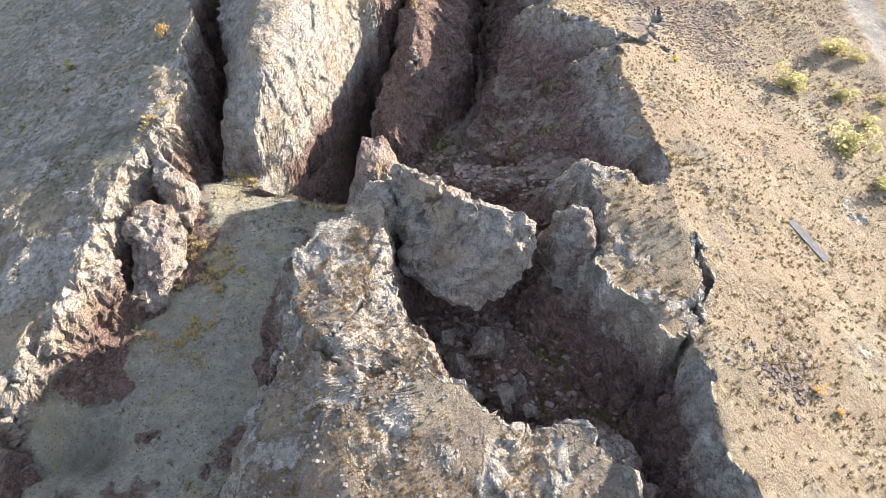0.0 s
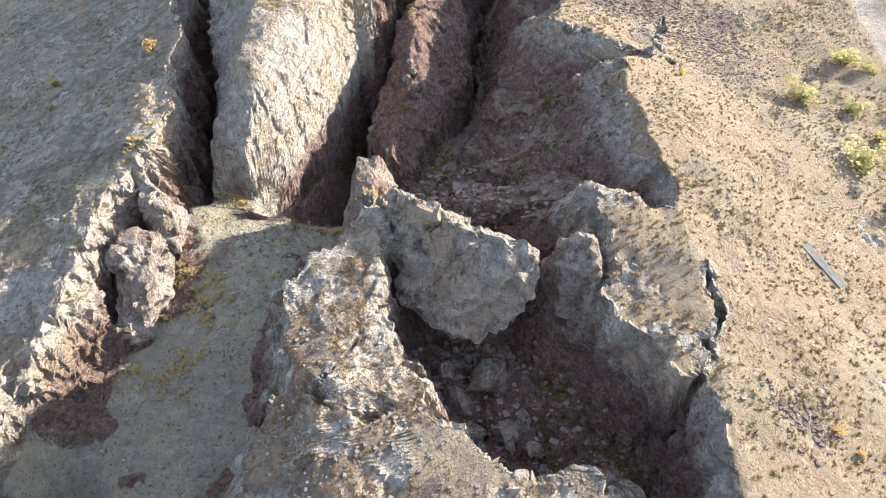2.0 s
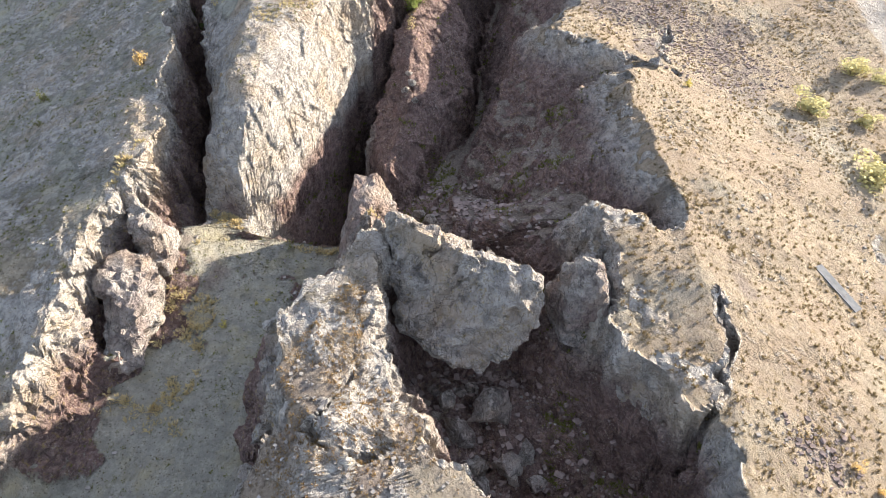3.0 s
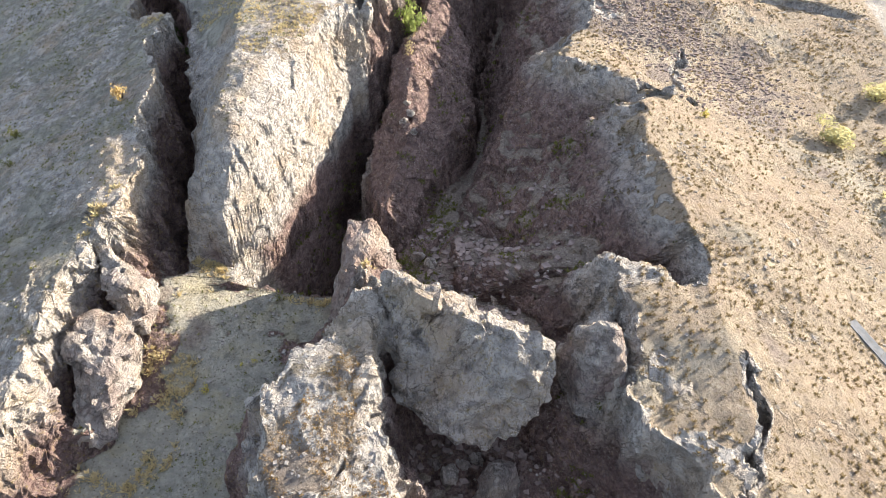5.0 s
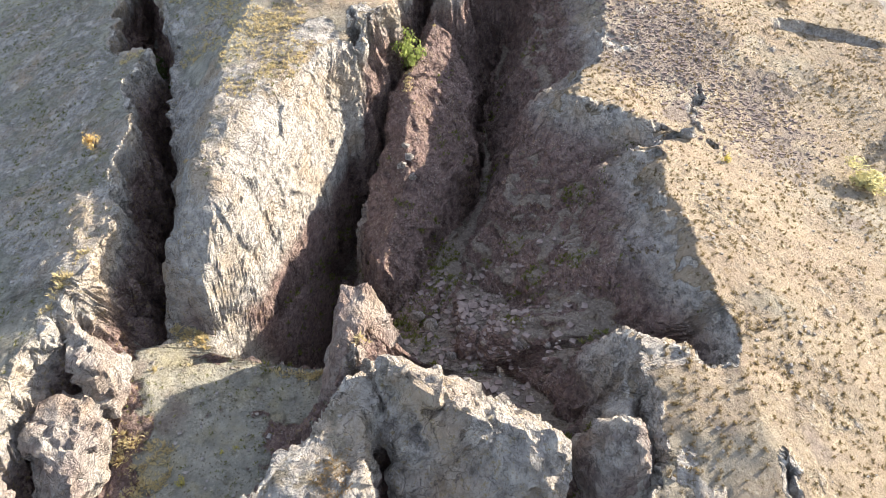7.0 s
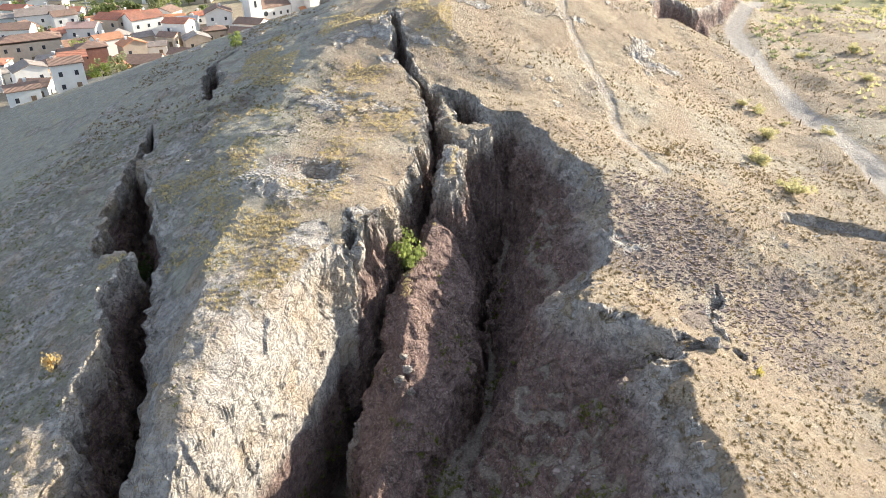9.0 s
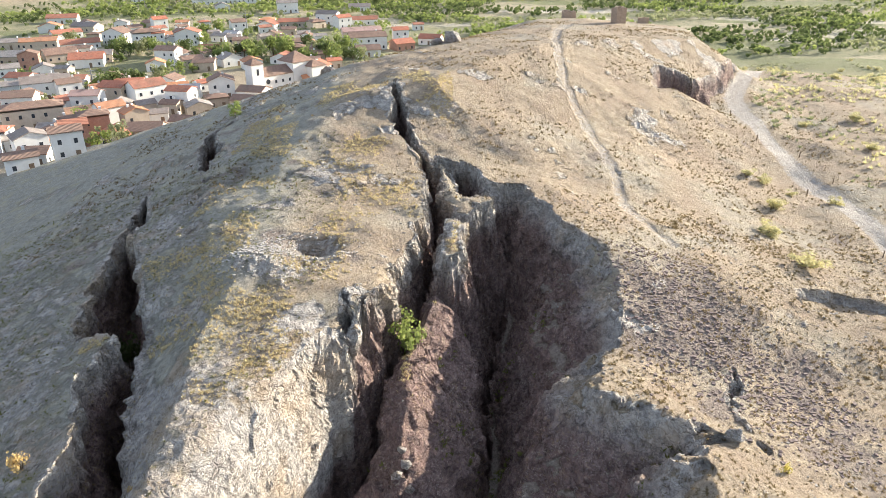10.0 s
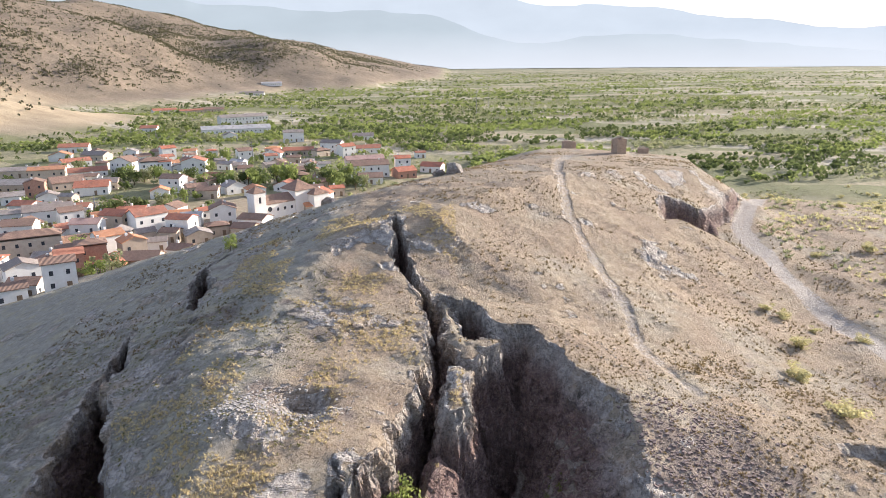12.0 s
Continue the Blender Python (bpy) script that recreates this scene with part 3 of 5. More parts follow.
    return h, dict(whole=whole, terrace=terrace, bowl=bowl, pit=pit, road=road, quarry=quarry)


def steps(low, high, fine, grow, far):
    """Even spacing between low and high, growing outside; far: the two ends; grow: (rate, up to, rate beyond) for each side."""
    mid = list(np.arange(low, high, fine))
    for side, sign in ((0, -1), (1, 1)):
        rate, until, rate2 = grow[side]
        step, v, out = fine, (low if side == 0 else mid[-1]), []
        while (v - far[side]) * sign < 0:
            step *= 1 + (rate if (until - v) * sign > 0 else rate2)
            v += sign * step
            out.append(v)
        mid = out[::-1] + mid if side == 0 else mid + out
    return np.array(mid)


GX = steps(-42, 30, 0.24, ((0.012, -110, 0.05), (0.014, 80, 0.05)), (-3200, 3600))
GY = steps(19, 124, 0.24, ((0.03, 0, 0.08), (0.009, 260, 0.04)), (-700, 4700))


def on_grid(values, x, y):
    """Values of the even grid at any places, between its points."""
    i = np.clip(np.searchsorted(GX, x) - 1, 0, len(GX) - 2)
    j = np.clip(np.searchsorted(GY, y) - 1, 0, len(GY) - 2)
    u, v = (x - GX[i]) / (GX[i + 1] - GX[i]), (y - GY[j]) / (GY[j + 1] - GY[j])
    return (values[j, i] * (1 - u) + values[j, i + 1] * u) * (1 - v) + (values[j + 1, i] * (1 - u) + values[j + 1, i + 1] * u) * v


def blurred(values, n, axis):
    """A running mean over n points along one axis."""
    kernel = np.hanning(n + 2)[1:-1]
    kernel = kernel / kernel.sum()
    pad = [(0, 0), (0, 0)]
    pad[axis] = (n // 2, n // 2)
    wide = np.pad(values, pad, mode="edge")
    out = 0
    for i, k in enumerate(kernel):
        out = out + k * (wide[:, i:i + values.shape[1]] if axis == 1 else wide[i:i + values.shape[0], :])
    return out


def surface(x, y, gx, gy):
    """The broken surface: places moved by the rock's relief, and the zones of the ground."""
    h, m = ground_form(x, y)
    slope = np.hypot(gx, gy)
    near = (x > -60) & (x < 60) & (y > 10) & (y < 200) | (m["quarry"] > 0.02)
    depth = m["whole"] - h
    ledge = 0.35 * fractal(x / 6.0, y / 6.0, octaves=4, k=80)
    rock = smooth(slope + ledge, 0.55, 0.95)
    outcrop = smooth(fractal(x / 4.0, y / 4.0, octaves=4, k=85), 0.25, 0.7) * near * np.where(x > 20, 0.45, 1.0) * (1 - 0.8 * smooth(y, 108, 124) * smooth(x, -6, 4))
    crown = np.exp(-((x + 17) / 9) ** 2 - ((y - 70) / 16) ** 2)
    ridge = smooth(x, -15, -12) * smooth(13.5 - x, 0, 2) * smooth(52 - y, 0, 2)
    rock = np.clip(np.maximum(rock, 0.75 * outcrop) + 0.7 * crown + ridge * (0.28 + 0.25 * smooth(y, 30, 38) + 0.3 * fractal(x / 2.2, y / 2.2, octaves=3, k=88)), 0, 1) * (1 - 0.9 * m["road"])
    flank = smooth(-25 - x, 0, 3) * smooth(y, 30, 40) * smooth(150 - y, 0, 40) * smooth(x, -75, -45)
    rock = np.maximum(rock, flank * np.clip(0.48 + 0.35 * fractal(x / 3.5, y / 3.5, octaves=4, k=87), 0, 1))
    crater = np.exp(-(((x + 28.2) / 3.6) ** 2 + ((y - 28.9) / 3.2) ** 2))
    rock = rock * (1 - smooth(crater, 0.1, 0.5) * smooth(x, -31.5, -30))
    sunk = np.maximum(m["bowl"], m["pit"]) * smooth(depth + ledge, 0.6, 2.2)
    bottom = m["bowl"] * smooth(depth, 3, 6) * smooth(0.95 - slope, 0, 0.4)
    rock = np.maximum(rock, sunk * (0.75 + 0.2 * fractal(x / 3, y / 3, octaves=3, k=89))) * (1 - 0.8 * bottom)
    d, _ = along(x, y, BLADE)
    blade = smooth(4.4 - d, 0, 1.2) * smooth(94 - y, 0, 4)
    rock = np.maximum(rock, blade * 0.9)
    rock = np.maximum(rock, m["quarry"])
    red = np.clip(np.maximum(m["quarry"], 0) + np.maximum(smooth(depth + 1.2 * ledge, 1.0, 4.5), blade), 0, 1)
    # buttress foot: red-brown rock, which also paints in the dark of the cleft's shadow
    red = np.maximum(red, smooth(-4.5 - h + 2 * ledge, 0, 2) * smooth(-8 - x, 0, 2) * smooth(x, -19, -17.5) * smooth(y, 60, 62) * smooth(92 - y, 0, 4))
    # broken relief where it is rock
    ln = np.sqrt(gx * gx + gy * gy + 1)
    nx, ny, nz = -gx / ln, -gy / ln, 1 / ln
    dx, dy, dz = np.zeros_like(h), np.zeros_like(h), np.zeros_like(h)
    pick = near & (rock > 0.08)
    px, py, pz = x[pick], y[pick], h[pick]
    wall = smooth(slope[pick], 1.2, 2.6)
    relief = 0.36 * facets(px, py, pz * 0.5, 2.8, 100) + 0.27 * facets(px + 0.3 * pz, py * 0.7, pz * 0.6, 0.9, 120) + 0.34 * fractal(px / 2.6, py / 3.6, pz / 4.5, 4, 140, 0.55)
    relief = relief * rock[pick] * (0.6 + 0.4 * smooth(slope[pick], 0.4, 1.2))
    # on the cliffs: slabs split along steep joints, and ledges
    relief = relief + wall * (0.34 * facets(px * 0.8 + 0.25 * pz, py * 0.55, pz * 0.5 - 0.15 * py, 1.7, 160) + 0.16 * facets(px, py, pz, 0.6, 180))
    face = smooth(px, -24, -20) * smooth(-9 - px, 0, 2) * smooth(py, 57, 59) * smooth(90 - py, 0, 4)
    relief = relief * (1 - 0.55 * face)
    dx[pick], dy[pick], dz[pick] = nx[pick] * relief, ny[pick] * relief, nz[pick] * relief
    # the walls of the clefts lean over, following the dip of the rock
    lean = 0.22 * np.clip(depth - 1.5, 0, 11) * smooth(-8.6 - x, 0, 2.0) * smooth(x, -18.5, -17) * smooth(y, 57, 60) * smooth(104 - y, 0, 8)
    dx = dx - lean
    m["bottom"] = bottom
    return h, m, near, ridge, rock, red, dx, dy, dz


def build_ground():
    x, y = np.meshgrid(GX, GY)
    h, _ = ground_form(x, y)
    gy, gx = np.gradient(h, GY, GX)
    # columns crowd together on the steep walls
    dense = 1 + 1.1 * np.minimum(np.abs(gx), 5.0) * smooth(x, -48, -44) * smooth(34 - x, 0, 3) * smooth(y, 12, 18) * smooth(190 - y, 0, 40)
    dense = blurred(blurred(dense, 5, 1), 9, 0) * np.gradient(GX)[None]
    mid = (x > -50) & (x < 36)
    columns = 620
    inner = np.nonzero(mid[0])[0]
    i0, i1 = inner[0], inner[-1]
    run = np.concatenate([np.zeros((len(GY), 1)), np.cumsum((dense[:, i0:i1] + dense[:, i0 + 1:i1 + 1]) * 0.5, 1)], 1)
    rows = []
    for j in range(len(GY)):
        rows.append(np.interp(np.linspace(0, run[j, -1], columns), run[j], GX[i0:i1 + 1]))
    x = np.concatenate([np.repeat(GX[None, :i0], len(GY), 0), np.array(rows), np.repeat(GX[None, i1 + 1:], len(GY), 0)], 1)
    y = np.repeat(GY[:, None], x.shape[1], 1)
    h, m, near, ridge, rock, red, dx, dy, dz = surface(x, y, on_grid(gx, x, y), on_grid(gy, x, y))
    verts = np.stack([x + dx, y + dy, h + dz], -1).reshape(-1, 3).astype(np.float32)
    even_z = np.array([np.interp(GX, x[j], h[j] + dz[j]) for j in range(len(GY))])
    ny_, nx_ = x.shape
    idx = np.arange(ny_ * nx_).reshape(ny_, nx_)
    quads = np.stack([idx[:-1, :-1], idx[:-1, 1:], idx[1:, 1:], idx[1:, :-1]], -1).reshape(-1, 4)
    me = bpy.data.meshes.new("ground")
    me.vertices.add(len(verts))
    me.vertices.foreach_set("co", verts.ravel())
    me.loops.add(quads.size)
    me.loops.foreach_set("vertex_index", quads.ravel().astype(np.int32))
    me.polygons.add(len(quads))
    me.polygons.foreach_set("loop_start", (np.arange(len(quads)) * 4).astype(np.int32))
    me.update(calc_edges=True)
    gravel = smooth(fractal(x / 5, y / 5, octaves=3, k=90) + 1.6 * np.exp(-((x - 25) / 6) ** 2 - ((y - 98) / 9) ** 2) + 1.2 * np.exp(-((x - 26) / 2.2) ** 2 - ((y - 31.5) / 2) ** 2)
                    + 1.5 * np.exp(-((x - 36) / 9) ** 2 - ((y - 84) / 11) ** 2) + 1.7 * np.exp(-((x + 17.5) / 5) ** 2 - ((y - 100.6) / 3) ** 2)
                    + 1.1 * np.exp(-((x - 3) / 5) ** 2 - ((y - 64) / 6) ** 2), 0.75, 1.3) * near
    gravel = np.maximum(gravel, ridge * smooth(40 - y, 0, 6) * np.clip(0.55 + 0.5 * fractal(x / 2, y / 2, octaves=3, k=98), 0, 1))
    turf = np.maximum(m["terrace"] * smooth(3 - h, 0, 1), smooth(-14 - x, 0, 8) * smooth(y, 40, 60) * smooth(260 - np.hypot(x, y), 0, 60))
    turf = np.clip(turf + 0.5 * smooth(fractal(x / 9, y / 9, octaves=3, k=95), 0.1, 0.8), 0, 1)
    gravel = np.maximum(gravel, 0.9 * m["bottom"])
    hills = smooth(far_hills(x, y), 18, 60)
    gravel = np.maximum(gravel, hills * (0.6 + 0.4 * fractal(x / 90, y / 90, octaves=4, k=97)))
    gravel = np.maximum(gravel, 0.45 * smooth(far_hills(x, y), 2, 12))
    turf = np.maximum(turf, 0.55 * hills)
    field = smooth(np.maximum(np.hypot(x - 20, y - 130), 0), 190, 260) * smooth(12 - far_hills(x, y), 0, 10)
    straw = smooth(along(x, y, LOW_SPUR)[0], 320, 230) * smooth(far_hills(x, y), 2, 10)
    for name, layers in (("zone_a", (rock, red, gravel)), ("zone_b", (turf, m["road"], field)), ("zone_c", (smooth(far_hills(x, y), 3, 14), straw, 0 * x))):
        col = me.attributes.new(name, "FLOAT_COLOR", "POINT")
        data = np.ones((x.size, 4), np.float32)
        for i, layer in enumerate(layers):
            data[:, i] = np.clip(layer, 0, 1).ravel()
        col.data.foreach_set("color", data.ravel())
    flat = (rock[:-1, :-1] + rock[1:, 1:]) * 0.5 < 0.3
    me.polygons.foreach_set("use_smooth", flat.ravel())
    me.materials.append(GROUND)
    ob = new("ground", me)
    return tagged(ob, "dry rocky hillside with deep clefts and pale turf", "ground", kind="structure"), even_z


ground, GROUND_Z = build_ground()


def ground_at(x, y):
    """Height of the built ground at a place."""
    return float(on_grid(GROUND_Z, np.array([x]), np.array([y]))[0])


# ================= rocks =================
def hull_rock(name, corners, material, label, category="rock", size=0.35, rough=1.0, group=""):
    """A broken block: the hull of a few corners, cut fine and roughened."""
    bm = bmesh.new()
    for c in corners:
        bm.verts.new(c)
    bmesh.ops.convex_hull(bm, input=bm.verts)
    bmesh.ops.delete(bm, geom=[v for v in bm.verts if not v.link_faces], context="VERTS")
    for _ in range(8):
        long = [e for e in bm.edges if e.calc_length() > size * 1.6]
        if not long:
            break
        bmesh.ops.subdivide_edges(bm, edges=long, cuts=1)
        bmesh.ops.triangulate(bm, faces=bm.faces)
    for _ in range(2):
        bmesh.ops.smooth_vert(bm, verts=bm.verts, factor=0.35, use_axis_x=True, use_axis_y=True, use_axis_z=True)
    bm.normal_update()
    co = np.array([v.co for v in bm.verts])
    no = np.array([v.normal for v in bm.verts])
    px, py, pz = co.T
    push = rough * (0.5 * facets(px, py, pz, 2.0, 200) + 0.34 * facets(px, py * 0.6, pz, 0.8, 220) + 0.3 * fractal(px / 2.5, py / 2.5, pz / 2.5, 3, 240))
    for v, c, nn, p in zip(bm.verts, co, no, push):
        v.co = Vector(c + nn * p)
    me = bpy.data.meshes.new(name)
    bm.to_mesh(me)
    bm.free()
    me.polygons.foreach_set("use_smooth", [False] * len(me.polygons))
    me.materials.append(material)
    return tagged(new(name, me), label, category, group)


hull_rock("wedge_boulder", [(-4.3, 49.4, 3.3), (-1.1, 46.6, 3.2), (3.6, 44.2, 2.6), (7.8, 43.7, 1.2), (7.6, 40.6, -0.6), (5.5, 39.6, -2.4), (3.1, 38.9, -4.4), (-0.4, 39.8, -3.6),
                            (-3.6, 42.5, -3.5), (-4.4, 46.0, -1), (7.6, 47, -1.5), (1, 51, -1), (-3.6, 51, -1.5), (3, 47, -4)], PALE_ROCK,
          "huge pale grey wedge of rock overhanging the pit", "boulder")
hull_rock("rock_fin", [(-8.3, 60.2, -1.0), (-6.2, 60.4, -0.9), (-4.9, 59.6, -2.6), (-7.8, 57.0, -1.2), (-6.2, 56.6, -1.6), (-8.2, 53.6, -1.6), (-7.0, 51.2, -1.6), (-9.6, 52.0, -4.4), (-8.2, 50.6, -4.2),
                       (-9.2, 57.0, -7.5), (-9.8, 52.0, -7), (-3.8, 60.0, -8.5), (-8.4, 60.8, -9.5), (-4.8, 51.5, -7.5)],
          FIN_ROCK, "upright reddish rock fin beside the terrace", "rock", rough=0.5)
hull_rock("knobbly_rock", [(11.2, 45.8, 1.9), (12.5, 45.2, 1.7), (12.5, 43.2, 0.6), (10.6, 42.8, 0.2), (9.8, 43.6, 0.4), (10.0, 46, 0.6), (9.4, 41.6, -4), (14.6, 42.0, -6), (14.8, 48, -3.5), (8.8, 47.0, -4), (13.2, 44.2, -1.4)],
          MIXED_ROCK, "knobbly reddish-grey rock beside the wedge", "rock", rough=0.8)

hull_rock("leaning_slab", [(15.4, 48.4, -0.7), (14.5, 45, -1.2), (13.8, 42, -1.7), (14.3, 39.4, -2.1), (15.8, 36.2, -2.8), (18.2, 34.7, -3.0), (20.0, 37.0, -2.3), (19.5, 43, -1.8), (13.0, 38.4, -6.0), (12.6, 41.2, -5.0),
                           (13.2, 45, -3.6), (15.6, 35.0, -5), (17.4, 34.0, -4), (18, 45, -8), (16.2, 37, -9)],
          PALE_ROCK, "pale grey overhanging slab above the pit", "rock slab", rough=0.7)
OUTCROP_ROCK = rock_material("outcrop_rock", 0.0, 0.6, 0.15)
hull_rock("rock_outcrop", [(-29.6, 57.0, 0.2), (-28.4, 55.2, 1.2), (-26.0, 53.4, 0.8), (-24.3, 51.6, -0.4), (-23.9, 49.8, -4.6), (-25.2, 49.6, -5), (-26.8, 52.8, -5), (-26.4, 50.6, -0.3), (-24.4, 54.8, -5), (-29.6, 55, -4)],
          OUTCROP_ROCK, "cream and reddish rock outcrop above the terrace", "rock", rough=0.7)
hull_rock("rock_outcrop", [(-28.9, 47.6, -0.6), (-27.6, 49.2, -1.2), (-25.4, 49.8, -1.2), (-24.2, 48.2, -2.5), (-23.9, 45.2, -5.2), (-24.2, 41.2, -6.2), (-26.8, 40.2, -6.4), (-27.6, 43.0, -4.4), (-24.9, 44.2, -2.6), (-27.6, 45.4, -1.6), (-27.0, 51.4, -5), (-24.0, 49.4, -6), (-26.4, 51.6, -2.8)],
          OUTCROP_ROCK, "broken red rock outcrop with a dark recess", "rock", rough=0.9)


# ================= helpers for things =================
def part(name, bm, material, parent, label=""):
    """Links a bmesh as one mesh object under a thing or a part."""
    me = bpy.data.meshes.new(name)
    bm.to_mesh(me)
    bm.free()
    me.materials.append(material)
    ob = new(name, me)
    ob.parent = parent
    return tagged(ob, label)


def share(name, mesh, parent, m):
    ob = new(name, mesh)
    ob.parent = parent
    ob.matrix_basis = m
    return ob


def box(bm, x0, y0, z0, x1, y1, z1):
    m = Matrix.Translation(((x0 + x1) / 2, (y0 + y1) / 2, (z0 + z1) / 2)) @ Matrix.Diagonal((x1 - x0, y1 - y0, z1 - z0, 1))
    bmesh.ops.create_cube(bm, size=1, matrix=m)
    return bm


def mesh_from(name, verts, faces_each, count, material, smooth_shade=False):
    """One mesh from arrays: verts (n, 3), and faces all of the same number of corners."""
    me = bpy.data.meshes.new(name)
    verts = np.asarray(verts, np.float32)
    faces_each = np.asarray(faces_each, np.int32)
    me.vertices.add(len(verts))
    me.vertices.foreach_set("co", verts.ravel())
    me.loops.add(faces_each.size)
    me.loops.foreach_set("vertex_index", faces_each.ravel())
    me.polygons.add(len(faces_each))
    me.polygons.foreach_set("loop_start", (np.arange(len(faces_each)) * count).astype(np.int32))
    me.update(calc_edges=True)
    me.polygons.foreach_set("use_smooth", [smooth_shade] * len(faces_each))
    me.materials.append(material)
    return me


def ground_many(x, y):
    return on_grid(GROUND_Z, x, y)


def slope_many(x, y, e=0.7):
    return np.hypot(ground_many(x + e, y) - ground_many(x - e, y), ground_many(x, y + e) - ground_many(x, y - e)) / (2 * e)


rng = np.random.default_rng(7)


def leaf_material(name, a, b, c):
    n = Nodes(name)
    isl = n.geo.outputs["Random Per Island"]
    colour = n.mix(n.ramp(isl, 0, 1), a, b)
    colour = n.mix(n.ramp(n.noise(0.6, 3), 0.4, 0.7), colour, c)
    n.done(colour, 0.85, spec=0.15)
    thin, both = n.tree.nodes.new("ShaderNodeBsdfTranslucent"), n.tree.nodes.new("ShaderNodeMixShader")
    n.put(thin.inputs["Color"], colour)
    both.inputs[0].default_value = 0.55
    n.put(both.inputs[1], n.bsdf.outputs[0])
    n.put(both.inputs[2], thin.outputs[0])
    n.put(n.tree.nodes["Material Output"].inputs["Surface"], both.outputs[0])
    return n.mat


def plain_material(name, a, b, scale=2.0, rough=0.9, vary=0.0, bump=0.3, metal=0.0):
    n = Nodes(name)
    colour = n.mix(n.ramp(n.noise(scale, 6, 0.65), 0.35, 0.68), a, b)
    if vary:
        colour = n.mix(n.math("MULTIPLY", n.random(), vary), colour, (0.2, 0.17, 0.15))
    return n.done(colour, rough, n.noise(scale * 6, 5, 0.7), bump, 0.05, metal)


def roof_material(name, a, b):
    n = Nodes(name)
    coords = n.tree.nodes.new("ShaderNodeTexCoord").outputs["Object"]
    w = n.tree.nodes.new("ShaderNodeTexWave")
    n.put(w.inputs["Vector"], coords)
    w.inputs["Scale"].default_value = 1.3
    colour = n.mix(n.ramp(n.noise(1.2, 6, 0.7), 0.35, 0.68), a, b)
    colour = n.mix(n.ramp(n.random(), 0, 1, 0, 0.45), colour, (0.21, 0.15, 0.12))
    colour = n.mix(n.ramp(n.noise(0.35, 4), 0.5, 0.7, 0, 0.5), colour, (0.16, 0.12, 0.10))
    return n.done(colour, 0.9, w.outputs["Fac"], 0.6, 0.08)


DRY_TUFT = leaf_material("dry_tuft", (0.17, 0.13, 0.075), (0.31, 0.24, 0.135), (0.23, 0.18, 0.10))
RUST_TUFT = leaf_material("rusty_grass", (0.25, 0.16, 0.08), (0.44, 0.31, 0.16), (0.33, 0.24, 0.12))
GOLD_TUFT = leaf_material("golden_grass", (0.55, 0.45, 0.25), (0.69, 0.58, 0.35), (0.56, 0.47, 0.27))
ORANGE_LEAF = leaf_material("orange_leaves", (0.56, 0.40, 0.17), (0.70, 0.53, 0.26), (0.60, 0.45, 0.21))
YELLOW_LEAF = leaf_material("yellow_leaves", (0.50, 0.43, 0.10), (0.66, 0.58, 0.18), (0.54, 0.47, 0.13))
GREEN_TUFT = leaf_material("green_tuft", (0.15, 0.16, 0.05), (0.28, 0.27, 0.09), (0.20, 0.20, 0.07))
BROOM = leaf_material("broom_leaves", (0.50, 0.46, 0.23), (0.64, 0.59, 0.34), (0.57, 0.53, 0.29))
DARK_CONCRETE = plain_material("weathered_concrete", (0.13, 0.135, 0.145), (0.21, 0.215, 0.225), 1.8)
LEAF_DARK = leaf_material("dark_leaves", (0.09, 0.12, 0.045), (0.16, 0.19, 0.07), (0.12, 0.15, 0.06))
LEAF_SCRUB = leaf_material("scrub_leaves", (0.075, 0.08, 0.045), (0.15, 0.14, 0.085), (0.11, 0.105, 0.065))
LEAF_LIGHT = leaf_material("light_leaves", (0.20, 0.26, 0.07), (0.34, 0.38, 0.13), (0.26, 0.30, 0.11))
LEAF_OLIVE = leaf_material("olive_leaves", (0.24, 0.26, 0.13), (0.37, 0.38, 0.22), (0.30, 0.31, 0.17))
LOOSE_STONE = plain_material("loose_stone", (0.21, 0.19, 0.175), (0.42, 0.385, 0.35), 1.5)
PALE_STONE = plain_material("pale_stone", (0.34, 0.315, 0.285), (0.52, 0.485, 0.44), 1.5)
DARK_STONE = plain_material("dark_stone", (0.17, 0.13, 0.12), (0.33, 0.265, 0.24), 1.5)
BARK = plain_material("bark", (0.11, 0.08, 0.055), (0.2, 0.155, 0.11), 5.0)
WHITEWASH = plain_material("whitewash", (0.74, 0.72, 0.68), (0.83, 0.82, 0.79), 0.7, 0.9, 0.12)
CREAM = plain_material("cream_plaster", (0.52, 0.43, 0.34), (0.64, 0.55, 0.44), 0.7, 0.9, 0.3)
PINK = plain_material("pink_render", (0.60, 0.46, 0.40), (0.68, 0.55, 0.48), 0.7)
BRICK = plain_material("brick_wall", (0.36, 0.20, 0.15), (0.46, 0.28, 0.21), 1.5)
TILE_RED = roof_material("red_tiles", (0.46, 0.16, 0.10), (0.56, 0.24, 0.15))
TILE_ORANGE = roof_material("orange_tiles", (0.60, 0.26, 0.13), (0.66, 0.34, 0.19))
TILE_BROWN = roof_material("brown_tiles", (0.24, 0.155, 0.12), (0.36, 0.24, 0.18))
SHEET_GREY = roof_material("grey_roofing", (0.27, 0.25, 0.235), (0.40, 0.36, 0.33))
SHEET_PALE = roof_material("pale_sheeting", (0.50, 0.52, 0.54), (0.62, 0.63, 0.63))
TILE_PINK = roof_material("pink_tiles", (0.52, 0.33, 0.29), (0.60, 0.42, 0.37))
PANE = plain_material("window_pane", (0.035, 0.04, 0.05), (0.07, 0.075, 0.085), 1.0, 0.25, bump=0.0)
WOOD = plain_material("old_wood", (0.16, 0.11, 0.075), (0.27, 0.2, 0.14), 4.0)
